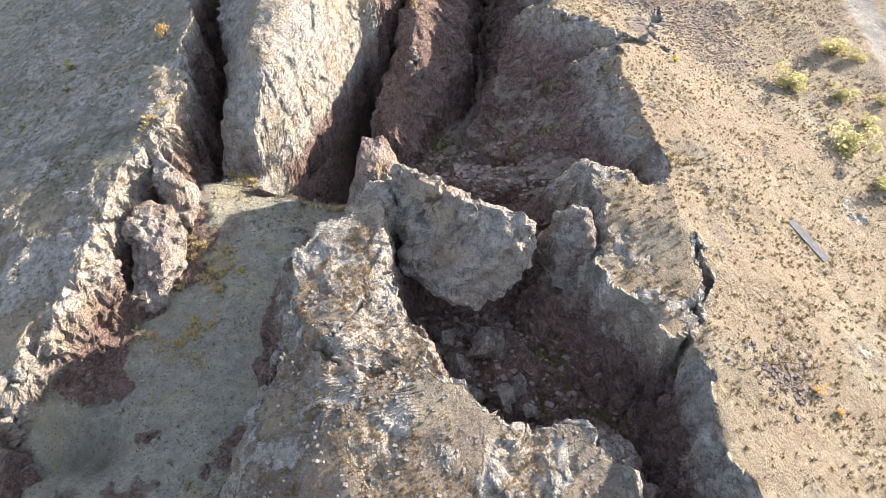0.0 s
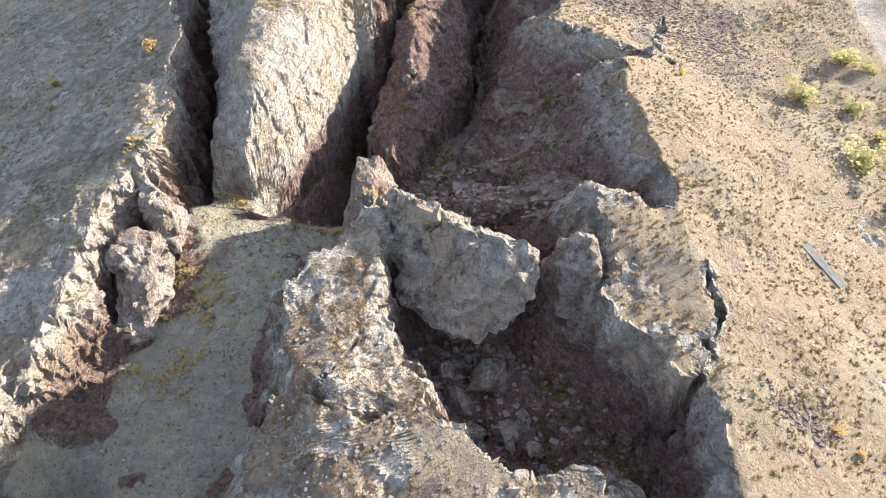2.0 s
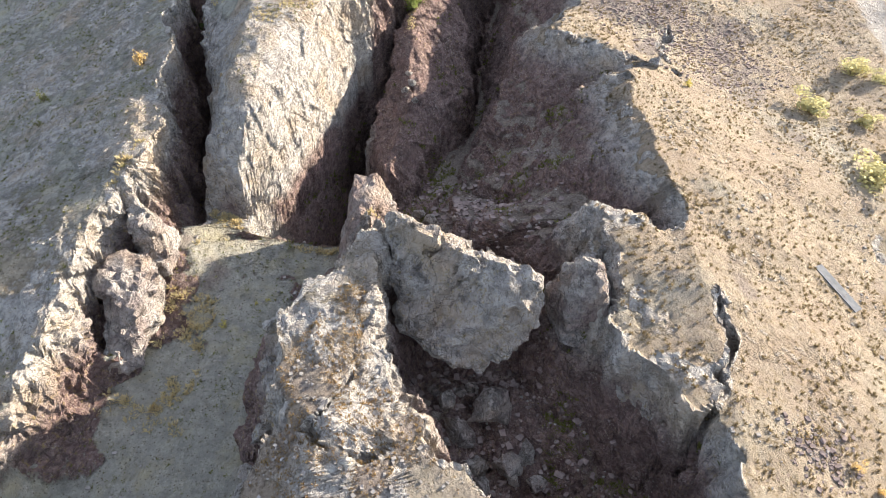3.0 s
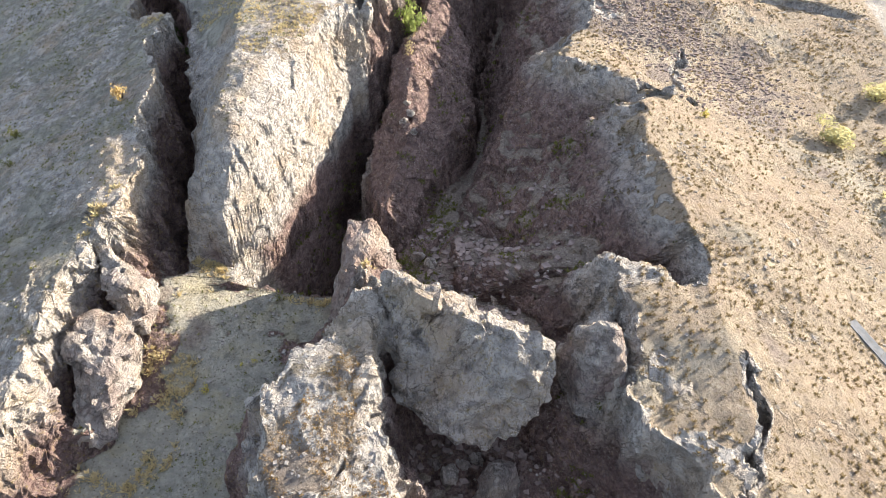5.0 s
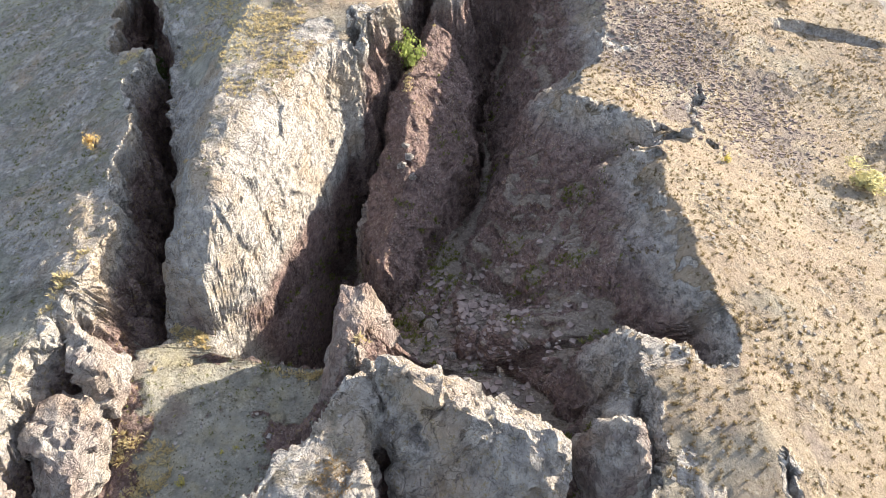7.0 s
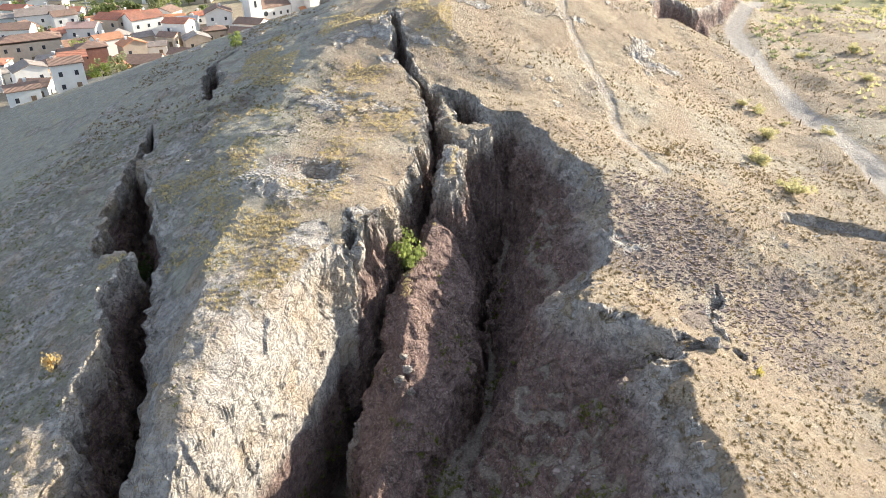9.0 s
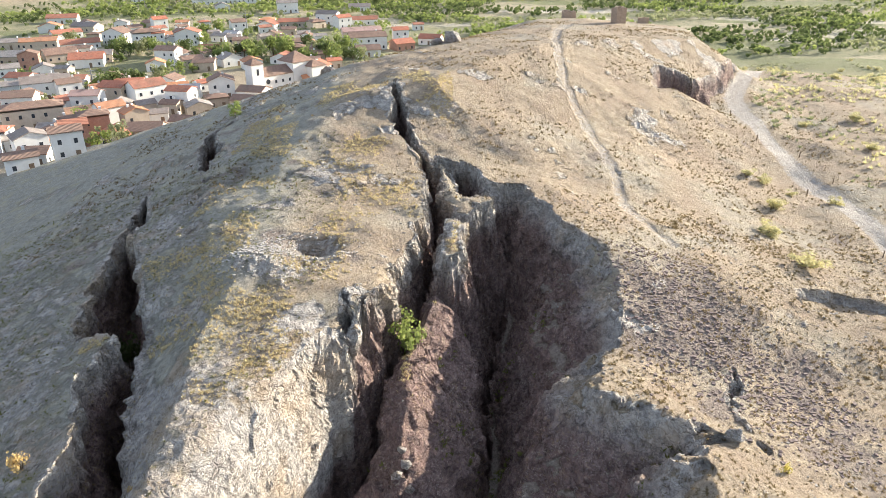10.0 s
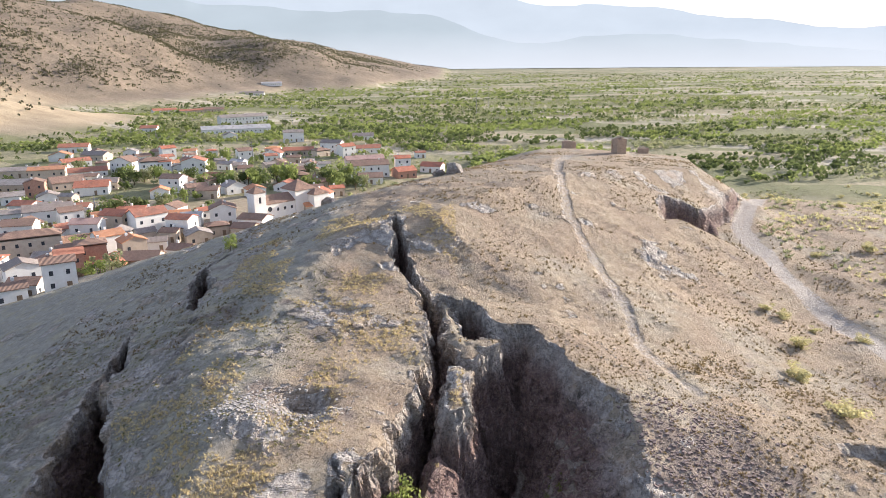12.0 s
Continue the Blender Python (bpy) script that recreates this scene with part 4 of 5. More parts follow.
CONCRETE = plain_material("old_concrete", (0.20, 0.20, 0.20), (0.31, 0.31, 0.30), 1.2)
MASONRY = plain_material("rubble_masonry", (0.30, 0.215, 0.16), (0.46, 0.35, 0.26), 2.5, bump=0.8)
METAL = plain_material("grey_metal", (0.35, 0.35, 0.35), (0.5, 0.5, 0.5), 2.0, 0.5, metal=0.6)


# ================= boulders and loose stone =================
def boulder_mesh(k, size=1.0, material=None):
    """A sharp-edged boulder about 2 across."""
    r = random.Random(k)
    bm = bmesh.new()
    for _ in range(13):
        v = Vector((r.gauss(0, 1), r.gauss(0, 1), r.gauss(0, 1))).normalized()
        bm.verts.new((v.x * r.uniform(0.85, 1.1), v.y * r.uniform(0.7, 1.0), v.z * r.uniform(0.6, 0.85)))
    bmesh.ops.convex_hull(bm, input=bm.verts)
    bmesh.ops.delete(bm, geom=[v for v in bm.verts if not v.link_faces], context="VERTS")
    for _ in range(3):
        bmesh.ops.subdivide_edges(bm, edges=[e for e in bm.edges if e.calc_length() > 0.3], cuts=1)
        bmesh.ops.triangulate(bm, faces=bm.faces)
    bm.normal_update()
    co = np.array([v.co for v in bm.verts])
    push = 0.12 * facets(co[:, 0] + 9 * k, co[:, 1], co[:, 2], 0.6, 300) + 0.05 * facets(co[:, 0] + 9 * k, co[:, 1], co[:, 2], 0.25, 320)
    for v, p in zip(bm.verts, push):
        v.co += v.normal * float(p)
    me = bpy.data.meshes.new("boulder")
    bm.to_mesh(me)
    bm.free()
    me.polygons.foreach_set("use_smooth", [False] * len(me.polygons))
    me.materials.append(material)
    return me


DARK_BOULDERS = [boulder_mesh(k, material=BOULDER_ROCK) for k in (1, 2, 3)]
PALE_BOULDERS = [boulder_mesh(k, material=PALE_ROCK) for k in (4, 5, 6)]


def put_boulder(mesh, x, y, size, label, sink=0.3, lift=None, group="", name="boulder"):
    r = random.Random(int(x * 31 + y * 17))
    z = (ground_at(x, y) if lift is None else lift) + size * (0.75 - sink) * 0.8
    ob = new(name, mesh)
    ob.matrix_basis = pose(x, y, z, r.uniform(-25, 25), r.uniform(-25, 25), r.uniform(0, 360)) @ Matrix.Diagonal((size, size * r.uniform(0.8, 1.1), size, 1))
    return tagged(ob, label, "boulder", group)


for i, (x, y, size) in enumerate([(3.7, 38.4, 2.4), (1.3, 36.8, 1.7), (0.4, 39.6, 1.1), (4.8, 34.2, 1.5), (6.6, 35.4, 1.2), (2.6, 34.6, 1.3), (7.0, 33.0, 1.0), (-0.6, 38.0, 0.8), (-1.4, 39.4, 0.6),
                                  (0.2, 36.0, 0.7), (5.4, 33.2, 0.7), (8.0, 31.6, 0.8), (1.6, 40.6, 0.7), (-0.8, 40.6, 0.7), (3.0, 33.0, 0.9), (2.6, 41, 0.8)]):
    put_boulder(DARK_BOULDERS[i % 3], x, y, size, "dark fallen boulder on the floor of the pit", group="boulders in the pit")
for i, (x, y, size) in enumerate([(-1.6, 62.6, 1.0), (-2.6, 64.0, 0.8), (0.4, 58.4, 0.6), (2.4, 57.0, 0.55), (4.6, 56.4, 0.6), (6.2, 57.6, 0.5), (3.4, 59.2, 0.4), (7.4, 59.6, 0.5), (1.4, 60.4, 0.45), (8.4, 57.0, 0.45)]):
    put_boulder(DARK_BOULDERS[i % 3], x, y, size, "brown fallen stone on the floor of the bowl", group="stones in the bowl")
for i, (x, y, size) in enumerate([(6.6, 28.2, 0.8), (7.8, 27.8, 0.7), (9.0, 28.2, 0.55), (10.6, 27.6, 0.6), (12.4, 26.0, 0.7), (5.6, 28.2, 0.5)]):
    put_boulder(PALE_BOULDERS[i % 3], x, y, size, "pale block on the broken rim of the pit", sink=0.55, group="rim blocks")
for i, (x, y, size) in enumerate([(-13.2, 31.2, 1.2), (-13.6, 29.6, 0.9), (-12.8, 33.4, 1.0), (-12.6, 40.0, 1.0), (-12.9, 38.2, 0.9)]):
    put_boulder(PALE_BOULDERS[i % 3], x, y, size, "pale rock split from the ridge side", sink=0.5, group="split rocks")
for i, (x, y, size) in enumerate([(-3.6, 79.8, 0.7), (-4.3, 78.8, 0.6), (-3.2, 78.4, 0.6), (-3.9, 80.9, 0.5)]):
    put_boulder(PALE_BOULDERS[i % 3], x, y, size, "pale stone on the red blade of rock", sink=0.3, group="stones on the blade")
put_boulder(PALE_BOULDERS[1], 24.8, 80.4, 1.1, "grey boulder on the rim of the bowl", sink=0.45)
put_boulder(DARK_BOULDERS[0], 2.6, 197, 2.8, "big brown boulder on the crest of the hill", sink=0.4)
put_boulder(DARK_BOULDERS[1], -0.6, 195, 1.6, "brown boulder beside a larger one", sink=0.4)
put_boulder(DARK_BOULDERS[2], -25.5, 199, 2.4, "brown boulder on the hill's edge", sink=0.4)


def scatter(count, x0, x1, y0, y1, keep):
    x, y = rng.uniform(x0, x1, count), rng.uniform(y0, y1, count)
    ok = rng.uniform(0, 1, count) < keep(x, y)
    return x[ok], y[ok]


def stones(name, x, y, low, high, material, label):
    """Loose angular stones, each a squeezed eight-cornered block."""
    n = len(x)
    base = np.array([(a, b, c) for a in (-1, 1) for b in (-1, 1) for c in (-1, 1)], float)
    size = low * (high / low) ** (rng.uniform(0, 1, n) ** 2.2)
    v = base[None] * rng.uniform(0.45, 1.0, (n, 8, 3)) * size[:, None, None] * np.array([1, 0.8, 0.6])
    a = rng.uniform(0, 6.28, n)
    ca, sa = np.cos(a)[:, None], np.sin(a)[:, None]
    vx, vy = v[..., 0] * ca - v[..., 1] * sa, v[..., 0] * sa + v[..., 1] * ca
    z = ground_many(x, y)
    verts = np.stack([vx + x[:, None], vy + y[:, None], v[..., 2] + (z + size * 0.15)[:, None]], -1).reshape(-1, 3)
    quad = np.array([(0, 1, 3, 2), (4, 6, 7, 5), (0, 4, 5, 1), (2, 3, 7, 6), (0, 2, 6, 4), (1, 5, 7, 3)])
    faces = (np.arange(n)[:, None, None] * 8 + quad[None]).reshape(-1, 4)
    return tagged(new(name, mesh_from(name, verts, faces, 4, material)), label, "stones", kind="stuff")


def tufts(name, x, y, low, high, material, label, blades=9, upright=0.8):
    """Small spiky plants, each a handful of blades."""
    n = len(x)
    size = rng.uniform(low, high, n)
    z = ground_many(x, y)
    a = rng.uniform(0, 6.28, (n, blades))
    lean = rng.uniform(0.2, 1.0, (n, blades))
    foot = rng.uniform(0, 0.45, (n, blades))
    up = upright * np.sqrt(np.clip(1.15 - lean * lean, 0.1, 1)) * rng.uniform(0.6, 1.1, (n, blades))
    s = size[:, None]
    dx, dy = np.cos(a), np.sin(a)
    wide = 0.24 * s
    fx, fy = x[:, None] + dx * foot * s, y[:, None] + dy * foot * s
    p0 = np.stack([fx - dy * wide, fy + dx * wide, z[:, None] - 0.04 + 0 * fx], -1)
    p1 = np.stack([fx + dy * wide, fy - dx * wide, z[:, None] - 0.04 + 0 * fx], -1)
    p2 = np.stack([fx + dx * lean * s, fy + dy * lean * s, z[:, None] + up * s], -1)
    verts = np.stack([p0, p1, p2], 2).reshape(-1, 3)
    faces = np.arange(len(verts)).reshape(-1, 3)
    return tagged(new(name, mesh_from(name, verts, faces, 3, material)), label, "grass", kind="stuff")


def flatland(x, y):
    return smooth(0.75 - slope_many(x, y), 0, 0.3)


def off_road(x, y):
    d, (half,) = along(x, y, ROAD)
    d2, (half2,) = along(x, y, TRACK)
    return (d > half + 0.4) * (d2 > half2 + 0.2)


patchy = lambda x, y, s, k: smooth(fractal(x / s, y / s, octaves=3, k=k), -0.35, 0.5)
x, y = scatter(15000, 14, 62, 18, 125, lambda x, y: flatland(x, y) * off_road(x, y) * (0.25 + 0.75 * patchy(x, y, 6, 401)))
tufts("dry_shrubs", x, y, 0.11, 0.29, DRY_TUFT, "small brown dry shrubs dotted over the sunny slope", 14)
x, y = scatter(16000, -60, 80, 118, 240, lambda x, y: flatland(x, y) * off_road(x, y) * patchy(x, y, 9, 402))
tufts("dry_shrubs", x, y, 0.2, 0.5, DRY_TUFT, "small brown dry shrubs on the top of the hill", 6)
x, y = scatter(18000, -70, -12, 20, 135, lambda x, y: flatland(x, y) * (0.15 + 0.85 * patchy(x, y, 5, 403)))
tufts("turf_tufts", x, y, 0.08, 0.24, GREEN_TUFT, "low olive grass tufts on the shaded turf")
x, y = scatter(30000, -34, 2, 76, 160, lambda x, y: flatland(x, y) * smooth(fractal(x / 6, y / 6, octaves=3, k=404), 0.0, 0.7))
tufts("golden_grass", x, y, 0.15, 0.35, GOLD_TUFT, "dry golden grass on the crown of the hill", 7)
x, y = scatter(14000, -15, 15, 19, 48, lambda x, y: flatland(x, y) * smooth(fractal(x / 3, y / 3, octaves=3, k=405), -0.4, 0.4) * (inside(x, y, [(-12, 15), (-12, 34), (-6, 46), (0, 31), (12, 26), (13, 15)]) > 0))
tufts("dry_shrubs", x, y, 0.08, 0.24, RUST_TUFT, "dry brown grass among the stones of the ridge", 7)
x, y = scatter(4000, -28, -6, 52, 60, lambda x, y: flatland(x, y) * smooth(np.abs(y - 57.6 + 0.25 * (x + 16)), 2.2, 0))
tufts("golden_grass", x, y, 0.2, 0.5, GOLD_TUFT, "golden grass along the foot of the buttress")
x, y = scatter(1300, -29, -20, 36, 58, lambda x, y: flatland(x, y) * smooth(fractal(x / 2, y / 2, octaves=2, k=406), 0.0, 0.6))
tufts("golden_grass", x, y, 0.2, 0.55, GOLD_TUFT, "golden grass below the outcrop")
x, y = scatter(9000, 80, 200, 60, 330, lambda x, y: flatland(x, y) * off_road(x, y) * patchy(x, y, 14, 407))
tufts("scrub", x, y, 0.3, 1.1, BROOM, "pale scrub on the flat beyond the road", 7)
x, y = scatter(9000, 70, 260, 60, 345, lambda x, y: flatland(x, y) * off_road(x, y) * patchy(x, y, 18, 417) * (0.25 + 0.75 * smooth(y, 130, 230)))
tufts("scrub", x, y, 0.4, 1.3, LEAF_OLIVE, "grey-green scrub on the flat beyond the road", 9)
x, y = scatter(12000, 44, 150, 60, 230, lambda x, y: flatland(x, y) * off_road(x, y) * patchy(x, y, 7, 418))
tufts("dry_shrubs", x, y, 0.15, 0.45, DRY_TUFT, "small brown dry shrubs on the flat along the road", 7)
x, y = scatter(9000, -15, 20, 55, 105, lambda x, y: np.clip(smooth(fractal(x / 3, y / 3, octaves=3, k=408), 0.2, 0.8) + 0.8 * (ground_many(x, y) < -8.6) * (np.abs(x - 4) > 4.5), 0, 1) * (ground_many(x, y) < -1))
tufts("bowl_scrub", x, y, 0.15, 0.45, GREEN_TUFT, "olive scrub in the shaded bowl")
x, y = scatter(2500, 8, 19, 24, 50, lambda x, y: smooth(fractal(x / 2, y / 2, octaves=3, k=409), 0.15, 0.6) * (ground_many(x, y) < -3))
tufts("pit_scrub", x, y, 0.15, 0.4, GREEN_TUFT, "yellow-green moss and scrub in the pit")
x, y = scatter(15000, -15, 62, 18, 125, lambda x, y: flatland(x, y) * smooth(fractal(x / 4, y / 4, octaves=3, k=411), -0.2, 0.7))
stones("loose_stones", x, y, 0.04, 0.2, LOOSE_STONE, "loose pale stones on the slopes")
x, y = scatter(3500, -14, 14, 19, 48, lambda x, y: flatland(x, y) * (ground_many(x, y) > -8) * patchy(x, y, 3, 413))
stones("ridge_stones", x, y, 0.04, 0.2, LOOSE_STONE, "pale broken stones over the near ridge")
x, y = scatter(5000, -60, -10, 20, 140, lambda x, y: flatland(x, y) * smooth(fractal(x / 4, y / 4, octaves=3, k=412), 0.0, 0.7))
stones("loose_stones", x, y, 0.04, 0.24, LOOSE_STONE, "loose grey stones on the turf slopes")
x, y = scatter(6000, -4, 13, 52, 72, lambda x, y: (ground_many(x, y) < -4.5) * (0.08 + 0.75 * np.exp(-((x - 2.5) / 3.2) ** 2 - ((y - 61) / 6) ** 2)))
stones("rubble", x, y, 0.06, 0.45, DARK_STONE, "brown rubble on the floor of the bowl")
x, y = scatter(1400, -4, 15, 26, 44, lambda x, y: (ground_many(x, y) < -7) * 0.8)
stones("rubble", x, y, 0.08, 0.45, DARK_STONE, "dark rubble on the floor of the pit")
x, y = scatter(9000, 18, 44, 78, 110, lambda x, y: np.clip(1.3 * np.exp(-((x - 25) / 6) ** 2 - ((y - 99) / 9) ** 2) + np.exp(-((x - 34) / 6) ** 2 - ((y - 88) / 8) ** 2), 0, 1))
stones("mine_spoil", x, y, 0.06, 0.26, DARK_STONE, "heap of dark broken mine spoil")
x, y = scatter(9000, -26, -9, 93, 108, lambda x, y: np.exp(-((x + 18) / 5) ** 2 - ((y - 100) / 3) ** 2))
stones("stone_heap", x, y, 0.06, 0.22, PALE_STONE, "heap of pale stones round a hollow")
x, y = scatter(700, 23, 30, 28, 35, lambda x, y: np.exp(-((x - 26) / 2.0) ** 2 - ((y - 31.4) / 1.8) ** 2))
stones("stone_heap", x, y, 0.08, 0.28, DARK_STONE, "patch of dark broken stone")


# ================= shrubs and trees =================
def crown_arrays(k, blobs, leaves, leaf, flat=0.85):
    """Many small leaf patches on the shells of uneven blobs; unit height about 1 above the trunk."""
    r = np.random.default_rng(k)
    centre = r.normal(0, 1, (blobs, 3)) * np.array([0.26, 0.26, 0.20]) + np.array([0, 0, 0.62])
    rad = r.uniform(0.18, 0.34, blobs)
    b = r.integers(0, blobs, leaves)
    d = r.normal(0, 1, (leaves, 3))
    d /= np.linalg.norm(d, axis=1)[:, None]
    p = centre[b] + d * (rad[b] * r.uniform(0.55, 1.1, leaves))[:, None] * np.array([1, 1, flat])
    t = r.normal(0, 1, (leaves, 3))
    u = np.cross(d, t)
    u /= np.linalg.norm(u, axis=1)[:, None]
    w = np.cross(d + 0.6 * t / 2, u)
    w /= np.linalg.norm(w, axis=1)[:, None]
    s = leaf * r.uniform(0.6, 1.3, leaves)[:, None]
    return np.stack([p - u * s, p - w * s * 0.6, p + u * s, p + w * s * 0.8], 1)


def broom_mesh(k):
    v = crown_arrays(600 + k, 12, 1100, 0.05, 0.8)
    v = (v - np.array([0, 0, 0.28])) * np.array([1.35, 1.35, 1.15])
    v[..., 2] = np.maximum(v[..., 2], 0.0)
    return mesh_from("foliage", v.reshape(-1, 3), np.arange(4400).reshape(-1, 4), 4, BROOM)


def stem(bm, a, b, ra, rb, sides=6):
    a, b = Vector(a), Vector(b)
    turn = (b - a).to_track_quat("Z", "Y").to_matrix().to_4x4()
    bmesh.ops.create_cone(bm, cap_ends=True, segments=sides, radius1=ra, radius2=rb, depth=(b - a).length, matrix=Matrix.Translation((a + b) / 2) @ turn)


def broom_bush(k):
    bush = new("bush")
    share("foliage", broom_mesh(k), bush, Matrix.Identity(4))
    bm = bmesh.new()
    for i in range(5):
        a = i * 1.26 + k
        stem(bm, (0, 0, -0.1), (0.35 * math.cos(a), 0.35 * math.sin(a), 0.45), 0.03, 0.012, 5)
    part("stems", bm, BARK, bush)
    return tagged(bush, "yellow-green broom bush on the dry flat", "bush", "broom bushes")


BUSHES = [broom_bush(k) for k in (1, 2, 3)]
BUSH_SPOTS = [(43.8, 78.6, 2.3), (52.4, 86.5, 2.0), (55.2, 85.6, 1.2), (49.6, 75.8, 1.4), (50.4, 71.0, 1.3), (46.2, 65.0, 2.6), (47.9, 59.4, 1.7), (55.2, 75.8, 1.2), (47.8, 115.6, 2.0), (47.5, 126, 1.9),
              (53.1, 137, 1.6), (65.4, 141, 1.2), (59.6, 144.6, 0.9), (56.7, 149.8, 1.4), (78, 180, 1.2), (54.3, 151, 1.2), (81, 150, 1.4), (86, 168, 1.6), (92, 185, 1.8), (99, 175, 1.5)]
for i, (x, y, r) in enumerate(BUSH_SPOTS):
    r *= 1.3
    m = pose(x, y, ground_at(x, y) - 0.05, 0, 0, 77 * i) @ Matrix.Diagonal((r, r, r * 0.8, 1))
    if i < 3:
        BUSHES[i].matrix_basis = m
    else:
        copy_thing(BUSHES[i % 3], Matrix.Identity(4)).matrix_basis = m
for i in range(70):
    x, y = rng.uniform(90, 230), rng.uniform(230, 345)
    r = rng.uniform(1.0, 2.6)
    copy_thing(BUSHES[i % 3], Matrix.Identity(4)).matrix_basis = pose(x, y, ground_at(x, y) - 0.05, 0, 0, 50 * i) @ Matrix.Diagonal((r, r, r * 0.8, 1))


def dry_bush(x, y, size, leaf_mat, label, k):
    """A clump of upright dry stalks on short stems."""
    bush = new("bush")
    v = crown_arrays(700 + k, 9, 260, 0.07, 1.1)
    v = (v - np.array([0, 0, 0.25])) * np.array([0.8, 0.8, 1.25])
    v[..., 2] = np.maximum(v[..., 2], 0.0)
    share("foliage", mesh_from("foliage", v.reshape(-1, 3), np.arange(1040).reshape(-1, 4), 4, leaf_mat), bush, Matrix.Identity(4))
    bm = bmesh.new()
    for i in range(6):
        a = i * 1.05 + k
        stem(bm, (0, 0, -0.1), (0.25 * math.cos(a), 0.25 * math.sin(a), 0.6), 0.03, 0.01, 5)
    part("stems", bm, BARK, bush)
    bush.matrix_basis = pose(x, y, ground_at(x, y) - 0.08, 0, 0, 50 * k) @ Matrix.Diagonal((size, size, size, 1))
    return tagged(bush, label, "bush", "single bushes")


for k, (x, y, size, leaf_mat, label) in enumerate([
        (-31.1, 72.6, 1.7, ORANGE_LEAF, "tall orange-gold dry bush on the grey slope"), (-18.8, 45.7, 0.75, YELLOW_LEAF, "small bright yellow bush on the terrace"),
        (-15.4, 48.3, 0.45, YELLOW_LEAF, "small bright yellow bush on the terrace"), (-16.4, 47.9, 0.4, YELLOW_LEAF, "small bright yellow bush on the terrace"),
        (-22.4, 70.6, 0.6, ORANGE_LEAF, "small golden bush on the rim of the cleft"), (28.2, 77.5, 1.0, YELLOW_LEAF, "yellow bush at the head of the notch"),
        (-42.0, 70.8, 1.2, GREEN_TUFT, "low dark green bush on the grey slope"), (-40.8, 66.5, 0.9, GREEN_TUFT, "low dark green bush on the grey slope"),
        (31.5, 119.5, 1.5, DRY_TUFT, "dark dry bush on the sunny slope"), (28.5, 31.0, 1.0, ORANGE_LEAF, "dry golden bush beside dark stones"), (29.8, 29.6, 0.8, ORANGE_LEAF, "dry golden bush beside dark stones")]):
    dry_bush(x, y, size, leaf_mat, label, k)


def tree(k, leaf_mat, label, leaves=420, leaf=0.075):
    t = new("tree")
    v = crown_arrays(k, 9, leaves, leaf)
    share("crown", mesh_from("crown", v.reshape(-1, 3), np.arange(leaves * 4).reshape(-1, 4), 4, leaf_mat), t, Matrix.Identity(4))
    bm = bmesh.new()
    stem(bm, (0, 0, -0.05), (0.01, 0, 0.4), 0.035, 0.022)
    for i in range(4):
        a = i * 1.57 + k
        stem(bm, (0.01, 0, 0.3), (0.2 * math.cos(a), 0.2 * math.sin(a), 0.62), 0.018, 0.006, 5)
    part("trunk", bm, BARK, t)
    return tagged(t, label, "tree", "town trees")


TREES = [tree(11, LEAF_LIGHT, "leafy green tree in the gardens of the town"), tree(12, LEAF_DARK, "dark green tree in the gardens of the town"),
         tree(13, LEAF_OLIVE, "grey-green tree at the edge of the town"), tree(14, LEAF_LIGHT, "light green tree beside a field")]
used = set()


def put_tree(kind, x, y, height, wide=1.0, lift=0.0):
    m = pose(x, y, ground_at(x, y) - 0.1 + lift, 0, 0, (x * 37 + y * 11) % 360) @ Matrix.Diagonal((height * wide, height * wide, height, 1))
    ob = TREES[kind] if kind not in used else copy_thing(TREES[kind], Matrix.Identity(4))
    used.add(kind)
    ob.matrix_basis = m
    return ob


def fig_tree(x, y, z, height, leaf_mat, label, k):
    t = tree(k, leaf_mat, label, 520, 0.06)
    t.name = "fig_tree"
    t["group"] = "trees in the clefts"
    t.matrix_basis = pose(x, y, z, 0, 0, 40) @ Matrix.Diagonal((height * 0.75, height * 0.75, height, 1))


fig_tree(-3.6, 93.6, ground_at(-3.6, 93.6) - 1.3, 4.4, LEAF_LIGHT, "bright green fig tree growing in the central cleft", 21)
fig_tree(-33.2, 93.5, ground_at(-33.2, 93.5) - 0.3, 5.0, LEAF_DARK, "dark green tree at the bottom of the cleft", 22)
fig_tree(-36.5, 101, ground_at(-36.5, 101) - 0.3, 4.5, LEAF_DARK, "dark green tree at the bottom of the cleft", 23)
fig_tree(-38.6, 163, ground_at(-38.6, 163) - 0.3, 3.2, LEAF_LIGHT, "green shrub at the end of a crack", 24)

# trees of the town, along its streets, gardens and the field edges
for i, (x, y, h, kind) in enumerate([(-128, 296, 7, 0), (-122, 300, 8, 1), (-116, 306, 7, 1), (-140, 272, 5, 1), (-131, 252, 6, 1), (-110, 248, 6, 0), (-85, 213, 5, 2), (-92, 216, 4, 0), (-150, 300, 6, 2), (-112, 316, 6, 2),
                                     (-108, 330, 6, 3), (-98, 362, 8, 0), (-90, 366, 9, 1), (-84, 360, 9, 0), (-78, 372, 10, 3), (-72, 366, 10, 0), (-104, 372, 7, 1), (-112, 366, 7, 0), (-120, 376, 8, 1), (-128, 370, 7, 2),
                                     (-136, 378, 8, 0), (-146, 372, 8, 1), (-154, 380, 7, 0), (-60, 352, 8, 0), (-52, 362, 9, 1), (-46, 356, 8, 0), (-38, 350, 7, 1), (-44, 372, 9, 3), (-56, 376, 8, 0), (-64, 384, 8, 1)]):
    put_tree(kind, x, y, h, 0.9)
